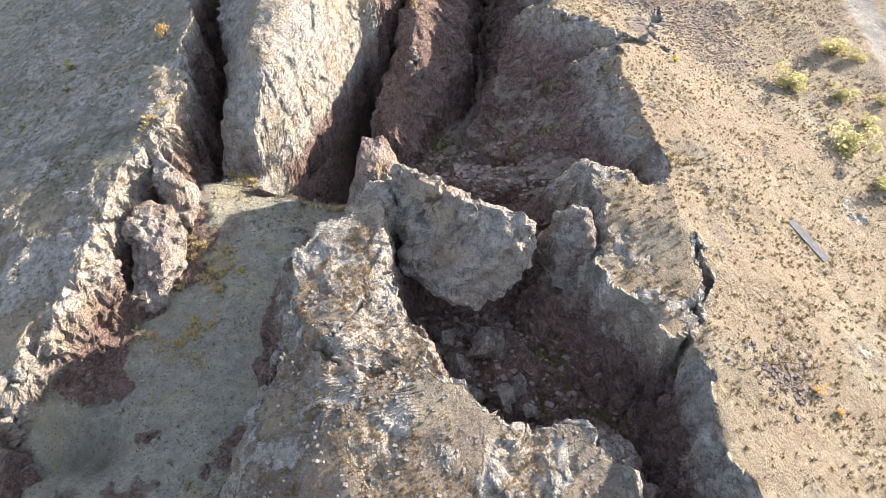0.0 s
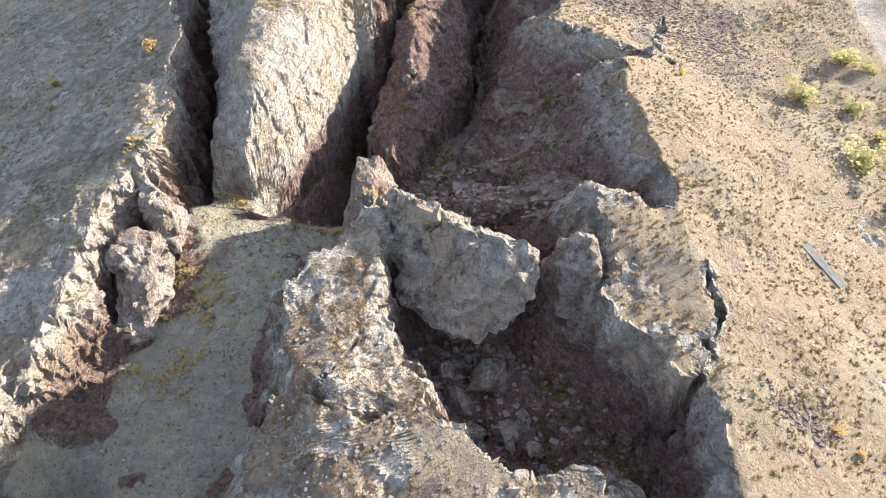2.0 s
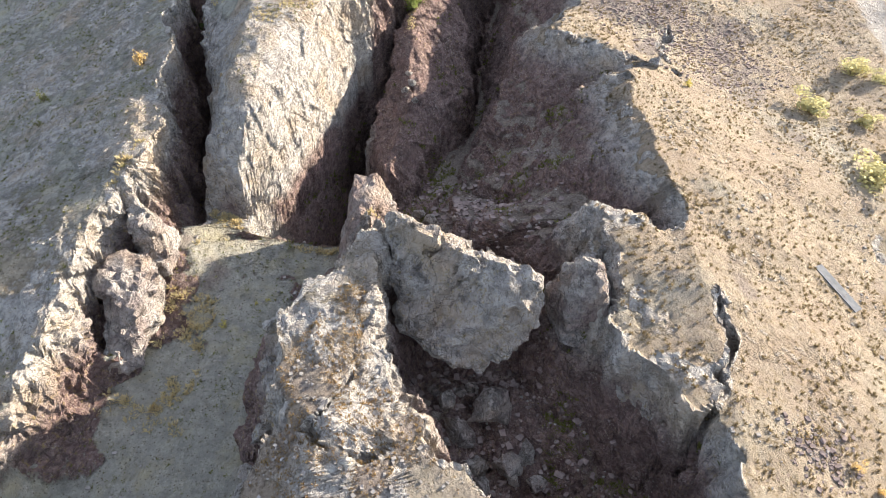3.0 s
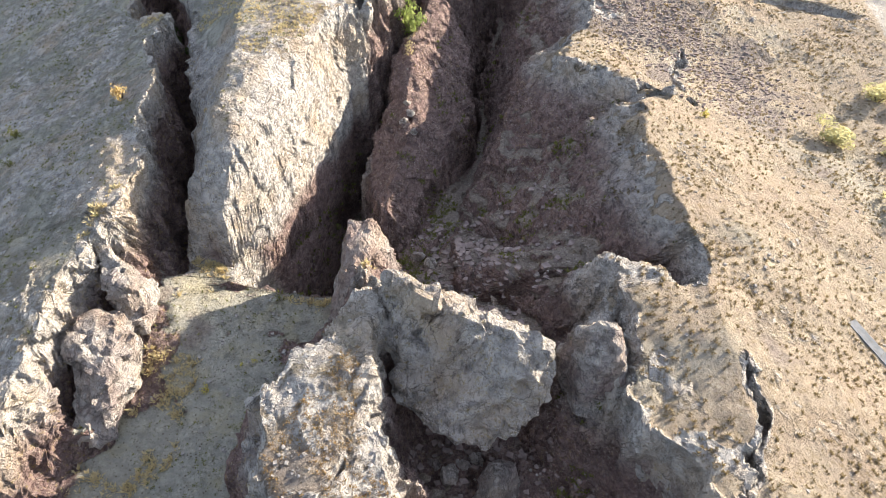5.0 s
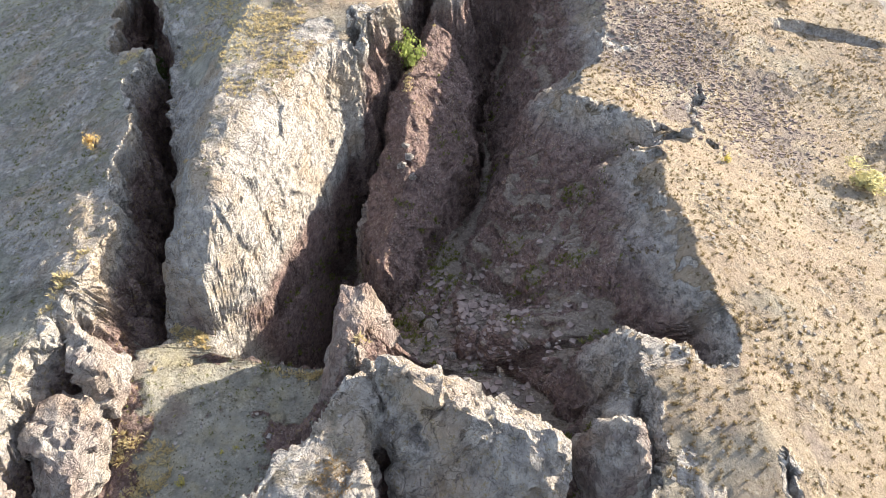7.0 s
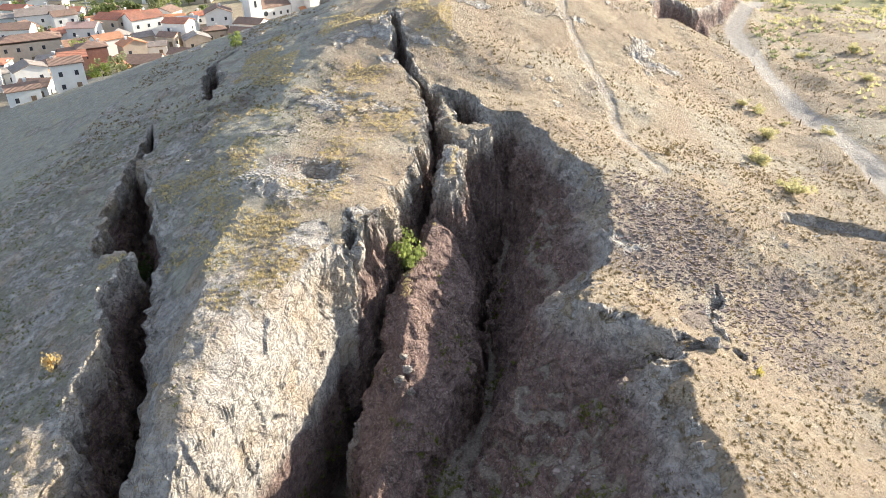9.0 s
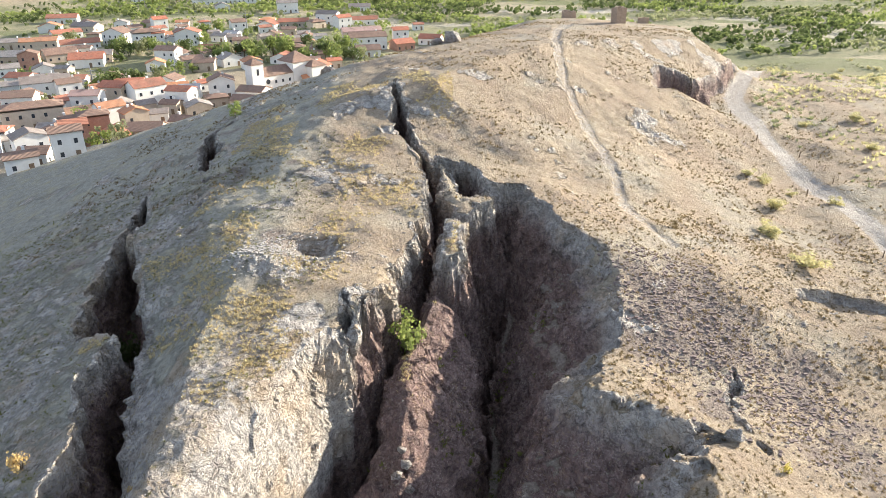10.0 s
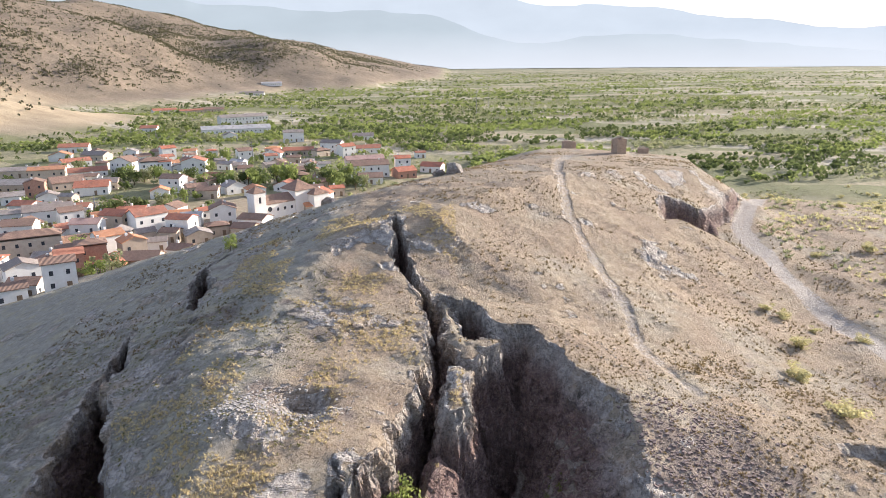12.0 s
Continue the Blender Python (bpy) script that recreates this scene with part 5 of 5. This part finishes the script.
    put_tree((kind + 1) % 4, x + rng.uniform(-6, 6), y + rng.uniform(3, 9), h * rng.uniform(0.6, 0.9), 0.9)


def wood(name, x, y, low, high, leaf_mat, label, leaves=26):
    """Far trees as one body of leaf clumps."""
    n = len(x)
    z = ground_many(x, y)
    h = rng.uniform(low, high, n)
    kinds = [crown_arrays(500 + k, 4, leaves, 0.19 * math.sqrt(20 / leaves)) for k in range(6)]
    k = rng.integers(0, 6, n)
    v = np.stack(kinds)[k]
    v = v * (h[:, None, None, None] * np.array([0.95, 0.95, 0.9]))
    v = v + np.stack([x, y, z - 0.12 * h], -1)[:, None, None]
    v = v.reshape(-1, 3)
    return tagged(new(name, mesh_from(name, v, np.arange(len(v)).reshape(-1, 4), 4, leaf_mat)), label, "trees", kind="stuff")


def valley(x, y):
    return smooth(far_hills(x, y), 6, 1) * smooth(np.hypot(x - 30, y - 150), 185, 215) * (1 - smooth(x, 45, 75) * smooth(400 - y, 0, 50))


def town_gap(x, y):
    return 1 - 0.92 * inside_soft(x, y)


def inside_soft(x, y):
    return (inside(x, y, [(-260, 250), (-80, 180), (-40, 290), (10, 330), (20, 470), (-90, 560), (-260, 520)]) > 0).astype(float)


for mat, count, k, low, high, label in ((LEAF_LIGHT, 17000, 421, 2.4, 5.0, "light green orchards of the valley floor"), (LEAF_DARK, 10000, 422, 2.6, 5.5, "dark green groves of the valley floor"), (LEAF_OLIVE, 20000, 423, 2.0, 4.0, "grey-green olive groves of the valley floor")):
    dist = 230 * (12.0 ** rng.uniform(0, 1, count * 2))
    ang = rng.uniform(-0.62, 0.72, count * 2)
    x, y = np.sin(ang) * dist, 40 + np.cos(ang) * dist
    ok = rng.uniform(0, 1, count * 2) < valley(x, y) * town_gap(x, y) * smooth(fractal(x / 60 / (1 + dist / 1500), y / 24 / (1 + dist / 1500), octaves=3, k=k), -0.1, 0.3)
    wood("valley_trees", x[ok], y[ok], low, high, mat, label, 12)
dist = 520 * (5.2 ** rng.uniform(0, 1, 120000))
ang = rng.uniform(-0.66, 0.03, 120000)
x, y = np.sin(ang) * dist, 40 + np.cos(ang) * dist
ok = rng.uniform(0, 1, 120000) < smooth(far_hills(x, y), 12, 60) * (0.15 + 0.85 * smooth(fractal(x / 130, y / 130, octaves=4, k=431), -0.6, 0.3)) * (1 - 0.9 * smooth(along(x, y, LOW_SPUR)[0], 260, 150))
wood("hill_shrubs", x[ok], y[ok], 1.6, 4.6, LEAF_SCRUB, "dark shrubs and pines on the dry hills", 5)


# ================= the town =================
WALLS = dict(w=WHITEWASH, c=CREAM, p=PINK, b=BRICK)
ROOFS = dict(r=TILE_RED, o=TILE_ORANGE, d=TILE_BROWN, g=SHEET_GREY, l=SHEET_PALE, p=TILE_PINK, u=TILE_BROWN)
WALL_WORDS = dict(w="whitewashed", c="cream-plastered", p="pink-rendered", b="red-brick")
ROOF_WORDS = dict(r="red tiled", o="orange tiled", d="brown tiled", g="grey", l="pale metal", p="pink tiled", u="fallen brown")
wbm = bmesh.new()
box(wbm, -0.42, -0.04, 0, 0.42, 0.08, 1.15)
WINDOW_MESH = bpy.data.meshes.new("window")
wbm.to_mesh(WINDOW_MESH)
wbm.free()
WINDOW_MESH.materials.append(PANE)
dbm = bmesh.new()
box(dbm, -0.55, -0.05, 0, 0.55, 0.08, 2.1)
DOOR_MESH = bpy.data.meshes.new("door")
dbm.to_mesh(DOOR_MESH)
dbm.free()
DOOR_MESH.materials.append(WOOD)


def gabled_walls(w, d, h, rise, along_x=True):
    bm = bmesh.new()
    w2, d2 = w / 2, d / 2
    low = [bm.verts.new((a * w2, b * d2, -2.0)) for a, b in ((-1, -1), (1, -1), (1, 1), (-1, 1))]
    top = [bm.verts.new((a * w2, b * d2, h)) for a, b in ((-1, -1), (1, -1), (1, 1), (-1, 1))]
    for i in range(4):
        bm.faces.new((low[i], low[(i + 1) % 4], top[(i + 1) % 4], top[i]))
    if along_x:
        a, b = bm.verts.new((-w2, 0, h + rise)), bm.verts.new((w2, 0, h + rise))
        bm.faces.new((top[3], top[0], a))
        bm.faces.new((top[1], top[2], b))
    else:
        a, b = bm.verts.new((0, -d2, h + rise)), bm.verts.new((0, d2, h + rise))
        bm.faces.new((top[0], top[1], a))
        bm.faces.new((top[2], top[3], b))
    return bm


def gable_roof(w, d, h, rise, along_x=True, over=0.35, thick=0.22):
    bm = bmesh.new()
    if not along_x:
        w, d = d, w
    w2, run = w / 2 + over, d / 2 + over
    drop = rise * over / (d / 2)
    rows = []
    for z in (0, -thick):
        rows.append([bm.verts.new((x, y, h + zz + z + thick + 0.02)) for x in (-w2, w2) for y, zz in ((-run, -drop), (0, rise), (run, -drop))])
    t, b = rows
    for f in ((t[0], t[3], t[4], t[1]), (t[1], t[4], t[5], t[2]), (b[1], b[4], b[3], b[0]), (b[2], b[5], b[4], b[1]), (t[0], t[1], b[1], b[0]), (t[1], t[2], b[2], b[1]),
              (t[4], t[3], b[3], b[4]), (t[5], t[4], b[4], b[5]), (t[3], t[0], b[0], b[3]), (t[2], t[5], b[5], b[2])):
        bm.faces.new(f)
    if not along_x:
        bmesh.ops.rotate(bm, verts=bm.verts, cent=(0, 0, 0), matrix=Matrix.Rotation(math.pi / 2, 3, "Z"))
    return bm


def hip_roof(w, d, h, rise, over=0.4):
    bm = bmesh.new()
    w2, d2 = w / 2 + over, d / 2 + over
    ridge = max(w2 - d2, 0)
    low = [bm.verts.new((a * w2, b * d2, h + 0.15)) for a, b in ((-1, -1), (1, -1), (1, 1), (-1, 1))]
    under = [bm.verts.new((a * w2, b * d2, h - 0.05)) for a, b in ((-1, -1), (1, -1), (1, 1), (-1, 1))]
    bm.faces.new(under[::-1])
    for i in range(4):
        bm.faces.new((under[i], under[(i + 1) % 4], low[(i + 1) % 4], low[i]))
    if ridge < 0.2:
        p = bm.verts.new((0, 0, h + rise))
        for i in range(4):
            bm.faces.new((low[i], low[(i + 1) % 4], p))
    else:
        a, b = bm.verts.new((-ridge, 0, h + rise)), bm.verts.new((ridge, 0, h + rise))
        bm.faces.new((low[0], low[1], b, a))
        bm.faces.new((low[1], low[2], b))
        bm.faces.new((low[2], low[3], a, b))
        bm.faces.new((low[3], low[0], a))
    return bm


def openings(house, w, d, storeys, r, front=-1, high=3.0):
    """Windows on the two sides that face the hill, and a door."""
    count = max(2, int(w / 3.2))
    for s in range(storeys):
        for i in range(count):
            x = (i + 0.5) / count * w - w / 2
            if s == 0 and i == count // 2:
                share("door", DOOR_MESH, house, pose(x, -d / 2, 0))
            elif r.random() < 0.85:
                share("window", WINDOW_MESH, house, pose(x, -d / 2, 0.9 + s * high))
        for i in range(2):
            if r.random() < 0.6:
                share("window", WINDOW_MESH, house, pose(w / 2, (i - 0.5) * d * 0.45, 0.9 + s * high, 0, 0, 90))


def house(kind, x, y, w, k):
    wall, roof, storeys = kind[0], kind[1], int(kind[2])
    r = random.Random(k * 7 + 3)
    d = min(w * 0.8, r.uniform(7.5, 10.5)) if w < 30 else 13
    h = 3.1 * storeys + r.uniform(0, 0.6)
    rise = d * r.uniform(0.16, 0.22)
    ob = new("house")
    along_x = r.random() < 0.75 or w > 14
    part("wall", gabled_walls(w, d, h, rise if along_x else rise * w / d, along_x), WALLS[wall], ob)
    if r.random() < 0.2 and along_x and roof in "rod":
        part("roof", hip_roof(w, d, h + rise * 0.4, rise * 1.1), ROOFS[roof], ob)
    else:
        part("roof", gable_roof(w, d, h, rise if along_x else rise * w / d, along_x), ROOFS[roof], ob)
    openings(ob, w, d, storeys, r)
    if r.random() < 0.6 and w < 30:
        bm = bmesh.new()
        cx = r.uniform(-0.3, 0.3) * w
        box(bm, cx - 0.35, 0.4, h - 0.2, cx + 0.35, 1.1, h + rise + 0.9)
        part("chimney", bm, WALLS["w"], ob)
    ob.matrix_basis = pose(x, y + d / 2, ground_at(x, y + d / 2), 0, 0, r.choice((-14, 8, 18, 30, 40)) + r.uniform(-4, 4))
    height = "two-storey" if storeys == 2 else "single-storey"
    return tagged(ob, f"{WALL_WORDS[wall]} {height} house with a {ROOF_WORDS[roof]} roof", "house", "houses of the town")


STREETS = [
    [("wg2", -144, 288, 16), ("wg1", -160, 293, 7), ("wd1", -146, 274, 11), ("cd2", -125, 243, 17), ("wd2", -135, 287, 8), ("wp2", -117, 263, 9), ("cr2", -112, 274, 9), ("wr2", -101, 272, 11), ("wr1", -116, 295, 10), ("wo2", -102, 245, 8), ("co2", -92, 239, 7), ("br2", -103, 224, 7), ("bd2", -102, 234, 8), ("cr1", -92, 224, 9), ("cd1", -85, 228, 10), ("wg1", -90, 251, 7)],
    [("wg2", -107, 208, 8), ("cd1", -109, 222, 10), ("co1", -105, 214, 6), ("wu2", -90, 195, 7), ("wd1", -98, 188, 7), ("wg1", -117, 220, 7), ("wd1", -100, 198, 7), ("co1", -95, 287, 7), ("wl1", -89, 282, 7), ("wr2", -86, 264, 8), ("cg1", -79, 258, 8), ("cd1", -76, 269, 7), ("wd2", -78, 282, 9), ("wr1", -89, 298, 7), ("wd1", -98, 282, 7), ("cd1", -88, 260, 6)],
    [("wr1", -51, 325, 10), ("cr1", -45, 337, 6), ("co1", -50, 303, 6), ("pp2", -40, 406, 20), ("wr1", -47, 478, 19), ("wg2", -68, 482, 13), ("wd2", -35, 383, 18), ("wd1", -33, 363, 11), ("wr2", -20, 409, 8), ("br1", -18, 382, 10), ("wr1", -4, 402, 11), ("wr1", -12, 457, 6), ("wg1", -56, 555, 15), ("wr1", -102, 468, 12), ("cr1", -88, 475, 18), ("wg2", -105, 544, 14)],
    [("wl1", -166, 613, 54), ("wg2", -186, 709, 45), ("wr1", -311, 845, 26), ("cr1", -276, 832, 25), ("cd1", -260, 856, 25), ("wg1", -303, 1200, 39), ("wl1", -302, 1338, 36), ("wr2", -129, 404, 12), ("wr2", -144, 405, 6), ("wg1", -138, 406, 6), ("wl1", -114, 433, 8), ("wg1", -157, 567, 10), ("cg1", -126, 439, 6)],
    [("wr1", -205, 430, 15), ("wd2", -166, 406, 13), ("wd2", -150, 403, 14), ("co2", -193, 380, 16), ("wr1", -183, 396, 21), ("wr1", -157, 349, 14), ("cg1", -194, 357, 17), ("bd2", -180, 346, 8), ("cd1", -175, 361, 14), ("wr1", -242, 503, 18), ("cg1", -207, 460, 16), ("cg1", -220, 400, 22), ("wo1", -225, 454, 12), ("wr1", -238, 619, 13), ("wg1", -182, 331, 9), ("wg1", -138, 301, 6)],
]
count = 0
for street in STREETS:
    for kind, x, y, w in street:
        count += 1
        house(kind, x, y, w, count)


taken = [(x, y, w) for street in STREETS for _, x, y, w in street] + [(-64, 297, 20)]
fill = random.Random(5)
tries = 0
while count < 185 and tries < 9000:
    tries += 1
    x, y = fill.uniform(-165, -60), fill.uniform(188, 312)
    if count > 125:
        x, y = fill.uniform(-215, -20), fill.uniform(330, 480)
    w = fill.uniform(6, 10)
    if x > -52 - (y - 180) * 0.0 or x > -86 + (y - 190) * 0.28 and y < 325 or ground_at(x, y) > -14.5:
        continue
    if any(abs(x - a) < (w + c) * 0.5 + 0.6 and abs(y - b) < 8.5 for a, b, c in taken) or (y < 330 and -125 < x < -70 and 300 < y):
        continue
    taken.append((x, y, w))
    count += 1
    house(fill.choice(("wd1", "cd1", "wr1", "wg1", "cd1", "wo1", "wd2", "wr2", "cg1")), x, y, w, count)


green = random.Random(9)
for i in range(150):
    x, y = green.uniform(-210, -30), green.uniform(195, 480)
    if i > 105:
        x, y = green.uniform(-240, -40), green.uniform(480, 680)
    if ground_at(x, y) > -14.5 or any(abs(x - a) < c * 0.5 + 2.5 and abs(y + 4 - b) < 9 for a, b, c in taken) or (i % 3 and abs(y - 318) < 16):
        continue
    put_tree(green.choice((0, 1, 2, 3)), x, y, green.uniform(3.0, 7.0), green.uniform(0.8, 1.1))


def church():
    ob = new("church")
    part("nave", gabled_walls(15, 8.5, 6.2, 2.4), WHITEWASH, ob)
    part("nave_roof", gable_roof(15, 8.5, 6.2, 2.4), TILE_BROWN, ob, "brown tiled gable roof")
    bm = bmesh.new()
    box(bm, -11.2, -5.2, -2, -6.4, -0.4, 11.0)
    tower = part("tower", bm, WHITEWASH, ob, "square whitewashed bell tower")
    bm = hip_roof(4.8, 4.8, 11.0, 2.2, 0.25)
    bmesh.ops.translate(bm, verts=bm.verts, vec=(-8.8, -2.8, 0))
    part("tower_roof", bm, TILE_BROWN, tower, "low brown pyramid roof")
    for x, y, turn in ((-8.8, -5.2, 0), (-6.4, -2.8, 90)):
        share("belfry_opening", WINDOW_MESH, tower, pose(x, y, 7.2, 0, 0, turn) @ Matrix.Diagonal((1.1, 1, 1.9, 1)))
    bm = bmesh.new()
    box(bm, 6.6, -4.8, -2, 15.6, 4.6, 9.6)
    part("crossing", bm, WHITEWASH, ob)
    bm = hip_roof(9.0, 9.4, 9.6, 3.6)
    bmesh.ops.translate(bm, verts=bm.verts, vec=(11.1, -0.1, 0))
    part("crossing_roof", bm, TILE_BROWN, ob, "brown tiled pyramid roof")
    bm = bmesh.new()
    box(bm, 12.2, -8.8, -2, 19.0, -3.0, 7.8)
    part("chapel", bm, WHITEWASH, ob)
    bm = hip_roof(6.8, 5.8, 7.8, 2.0)
    bmesh.ops.translate(bm, verts=bm.verts, vec=(15.6, -5.9, 0))
    part("chapel_roof", bm, TILE_BROWN, ob, "brown tiled hipped roof")
    bm = bmesh.new()
    bmesh.ops.create_cone(bm, cap_ends=True, segments=16, radius1=0.9, radius2=0.9, depth=0.16, matrix=pose(-4.4, -4.27, 4.2, 90))
    part("round_window", bm, PANE, ob, "round dark window")
    for x in (-1, 2, 5):
        share("window", WINDOW_MESH, ob, pose(x, -4.25, 3.2))
    share("window", WINDOW_MESH, ob, pose(15.6, -8.8, 3.4))
    ob.matrix_basis = pose(-63, 300, ground_at(-63, 300) - 0.5, 0, 0, 45)
    return tagged(ob, "whitewashed village church with a square tower and brown roofs", "church")


church()


# ================= ruins, road posts and poles =================
def ruin(name, x, y, w, d, h, label, k, turn=0):
    """Thick broken rubble walls with an uneven top, hollow inside."""
    ob = new(name)
    r = random.Random(k)
    t = 0.6
    for x0, y0, x1, y1 in ((-w / 2, -d / 2, w / 2, -d / 2 + t), (-w / 2, d / 2 - t, w / 2, d / 2), (-w / 2, -d / 2 + t, -w / 2 + t, d / 2 - t), (w / 2 - t, -d / 2 + t, w / 2, d / 2 - t)):
        long = max(x1 - x0, y1 - y0)
        n = max(2, int(long / 0.5))
        tops = [h * (1 - 0.16 * r.random()) for _ in range(n + 1)]
        bm = bmesh.new()
        rings = []
        for i in range(n + 1):
            u = i / n
            if x1 - x0 > y1 - y0:
                foot = ((x0 + (x1 - x0) * u, y0 + r.uniform(0, 0.06)), (x0 + (x1 - x0) * u, y1 - r.uniform(0, 0.06)))
            else:
                foot = ((x1 - r.uniform(0, 0.06), y0 + (y1 - y0) * u), (x0 + r.uniform(0, 0.06), y0 + (y1 - y0) * u))
            (ax, ay), (bx, by) = foot
            rings.append([bm.verts.new(c) for c in ((ax, ay, -0.8), (bx, by, -0.8), (bx, by, tops[i]), (ax, ay, tops[i]))])
        for a, b in zip(rings, rings[1:]):
            for i in range(4):
                bm.faces.new((a[i], a[(i + 1) % 4], b[(i + 1) % 4], b[i]))
        bm.faces.new(rings[0])
        bm.faces.new(rings[-1][::-1])
        bmesh.ops.recalc_face_normals(bm, faces=bm.faces)
        part("wall", bm, MASONRY, ob)
    ob.matrix_basis = pose(x, y, ground_at(x, y), 0, 0, turn)
    return tagged(ob, label, "ruin", "ruins on the hilltop")


ruin("ruined_tower", 50, 237, 3.0, 3.0, 4.4, "square ruined tower of brown rubble on the hilltop", 1, 20)
ruin("ruined_hut", 42, 270, 4.0, 3.2, 2.8, "low ruined hut of brown rubble", 2, 5)
ruin("ruined_wall", 59.5, 246, 3.0, 2.0, 1.7, "low broken rubble wall on the hilltop", 3, -10)


def post(x, y, k):
    ob = new("marker_post")
    bm = bmesh.new()
    stem(bm, (0, 0, -0.3), (0.02, 0.01, 1.0), 0.09, 0.08, 8)
    part("shaft", bm, WOOD, ob)
    bm = bmesh.new()
    stem(bm, (0.02, 0.01, 1.0), (0.02, 0.01, 1.08), 0.1, 0.03, 8)
    part("cap", bm, WOOD, ob)
    ob.matrix_basis = pose(x, y, ground_at(x, y), k, -k, 0)
    return tagged(ob, "short wooden marker post beside the dirt road", "post", "road posts")


for i, (x, y) in enumerate([(62.4, 122), (63.0, 146), (69.4, 150), (62.8, 168), (69.4, 163), (62.6, 182)]):
    post(x, y, i - 2)


def pole(x, y, h):
    ob = new("utility_pole")
    bm = bmesh.new()
    stem(bm, (0, 0, -0.5), (0, 0, h), 0.32, 0.2, 8)
    part("shaft", bm, CONCRETE, ob)
    bm = bmesh.new()
    for i in range(2):
        box(bm, -1.4, -0.1, h - 1.2 - 1.4 * i, 1.4, 0.1, h - 1.0 - 1.4 * i)
    part("crossarm", bm, METAL, ob)
    ob.matrix_basis = pose(x, y, ground_at(x, y), 0, 0, 25)
    return tagged(ob, "pale concrete power pole standing among houses", "utility pole", "power poles")


for x, y, h in ((-109, 449, 13), (-129, 664, 20), (-132, 303, 9), (40, 800, 24), (60, 900, 24)):
    pole(x, y, h)

bm = bmesh.new()
box(bm, -0.5, -2.5, -0.3, 0.5, 2.5, 0.03)
bmesh.ops.bevel(bm, geom=bm.edges, offset=0.02, segments=1)
me = bpy.data.meshes.new("concrete_slab")
bm.to_mesh(me)
bm.free()
me.materials.append(DARK_CONCRETE)
slab = new("concrete_slab", me)
top_end, low_end = Vector((33.4, 50.8, ground_at(33.4, 50.8))), Vector((35.9, 46.4, ground_at(35.9, 46.4)))
side = Vector((0.87, 0.49, (ground_at(35.6, 49.1) - ground_at(33.9, 48.1)) / 1.97)).normalized()
lie = (top_end - low_end).normalized()
rise = side.cross(lie).normalized()
side = lie.cross(rise)
m = Matrix((side, lie, rise)).transposed().to_4x4()
m.translation = (top_end + low_end) / 2 + rise * 0.06
slab.matrix_basis = m
tagged(slab, "narrow grey concrete slab lying on the slope", "slab")


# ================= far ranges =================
# Aerial haze over the ranges is painted in as their own pale glow.
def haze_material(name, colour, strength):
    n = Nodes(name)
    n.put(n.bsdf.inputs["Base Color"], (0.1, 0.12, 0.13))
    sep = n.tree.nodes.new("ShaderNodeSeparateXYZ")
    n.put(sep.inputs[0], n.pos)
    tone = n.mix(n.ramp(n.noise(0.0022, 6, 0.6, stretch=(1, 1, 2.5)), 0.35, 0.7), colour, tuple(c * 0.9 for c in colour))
    # painted haze thickens downwards: paler glow towards the foot
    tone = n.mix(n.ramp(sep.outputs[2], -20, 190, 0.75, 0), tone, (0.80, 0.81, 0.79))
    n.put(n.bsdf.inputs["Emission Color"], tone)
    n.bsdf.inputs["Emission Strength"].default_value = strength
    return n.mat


def far_range(dist, k, heights, colour, strength):
    """A ridge line round the valley's end; heights: (degrees to the right of ahead, metres)."""
    a = np.radians(np.linspace(-62, 75, 360))
    h = np.interp(np.degrees(a), [p[0] for p in heights], [p[1] for p in heights]) + 16 * fractal(a * 14, a * 0 + k, octaves=5, k=k)
    rows = []
    for out, f in ((0, 0.0), (60, 0.35), (140, 0.7), (220, 1.0)):
        rows.append(np.stack([np.sin(a) * (dist + out), np.cos(a) * (dist + out), PLAIN - 30 + (h - PLAIN + 30) * f], -1))
    v = np.concatenate(rows)
    n = len(a)
    idx = np.arange(n * 4).reshape(4, n)
    q = np.stack([idx[:-1, :-1], idx[:-1, 1:], idx[1:, 1:], idx[1:, :-1]], -1).reshape(-1, 4)
    me = mesh_from("backdrop", v, q, 4, haze_material("painted_haze", colour, strength), True)
    return tagged(new("backdrop", me), "pale hazy mountain range closing the valley", "mountains", kind="structure")


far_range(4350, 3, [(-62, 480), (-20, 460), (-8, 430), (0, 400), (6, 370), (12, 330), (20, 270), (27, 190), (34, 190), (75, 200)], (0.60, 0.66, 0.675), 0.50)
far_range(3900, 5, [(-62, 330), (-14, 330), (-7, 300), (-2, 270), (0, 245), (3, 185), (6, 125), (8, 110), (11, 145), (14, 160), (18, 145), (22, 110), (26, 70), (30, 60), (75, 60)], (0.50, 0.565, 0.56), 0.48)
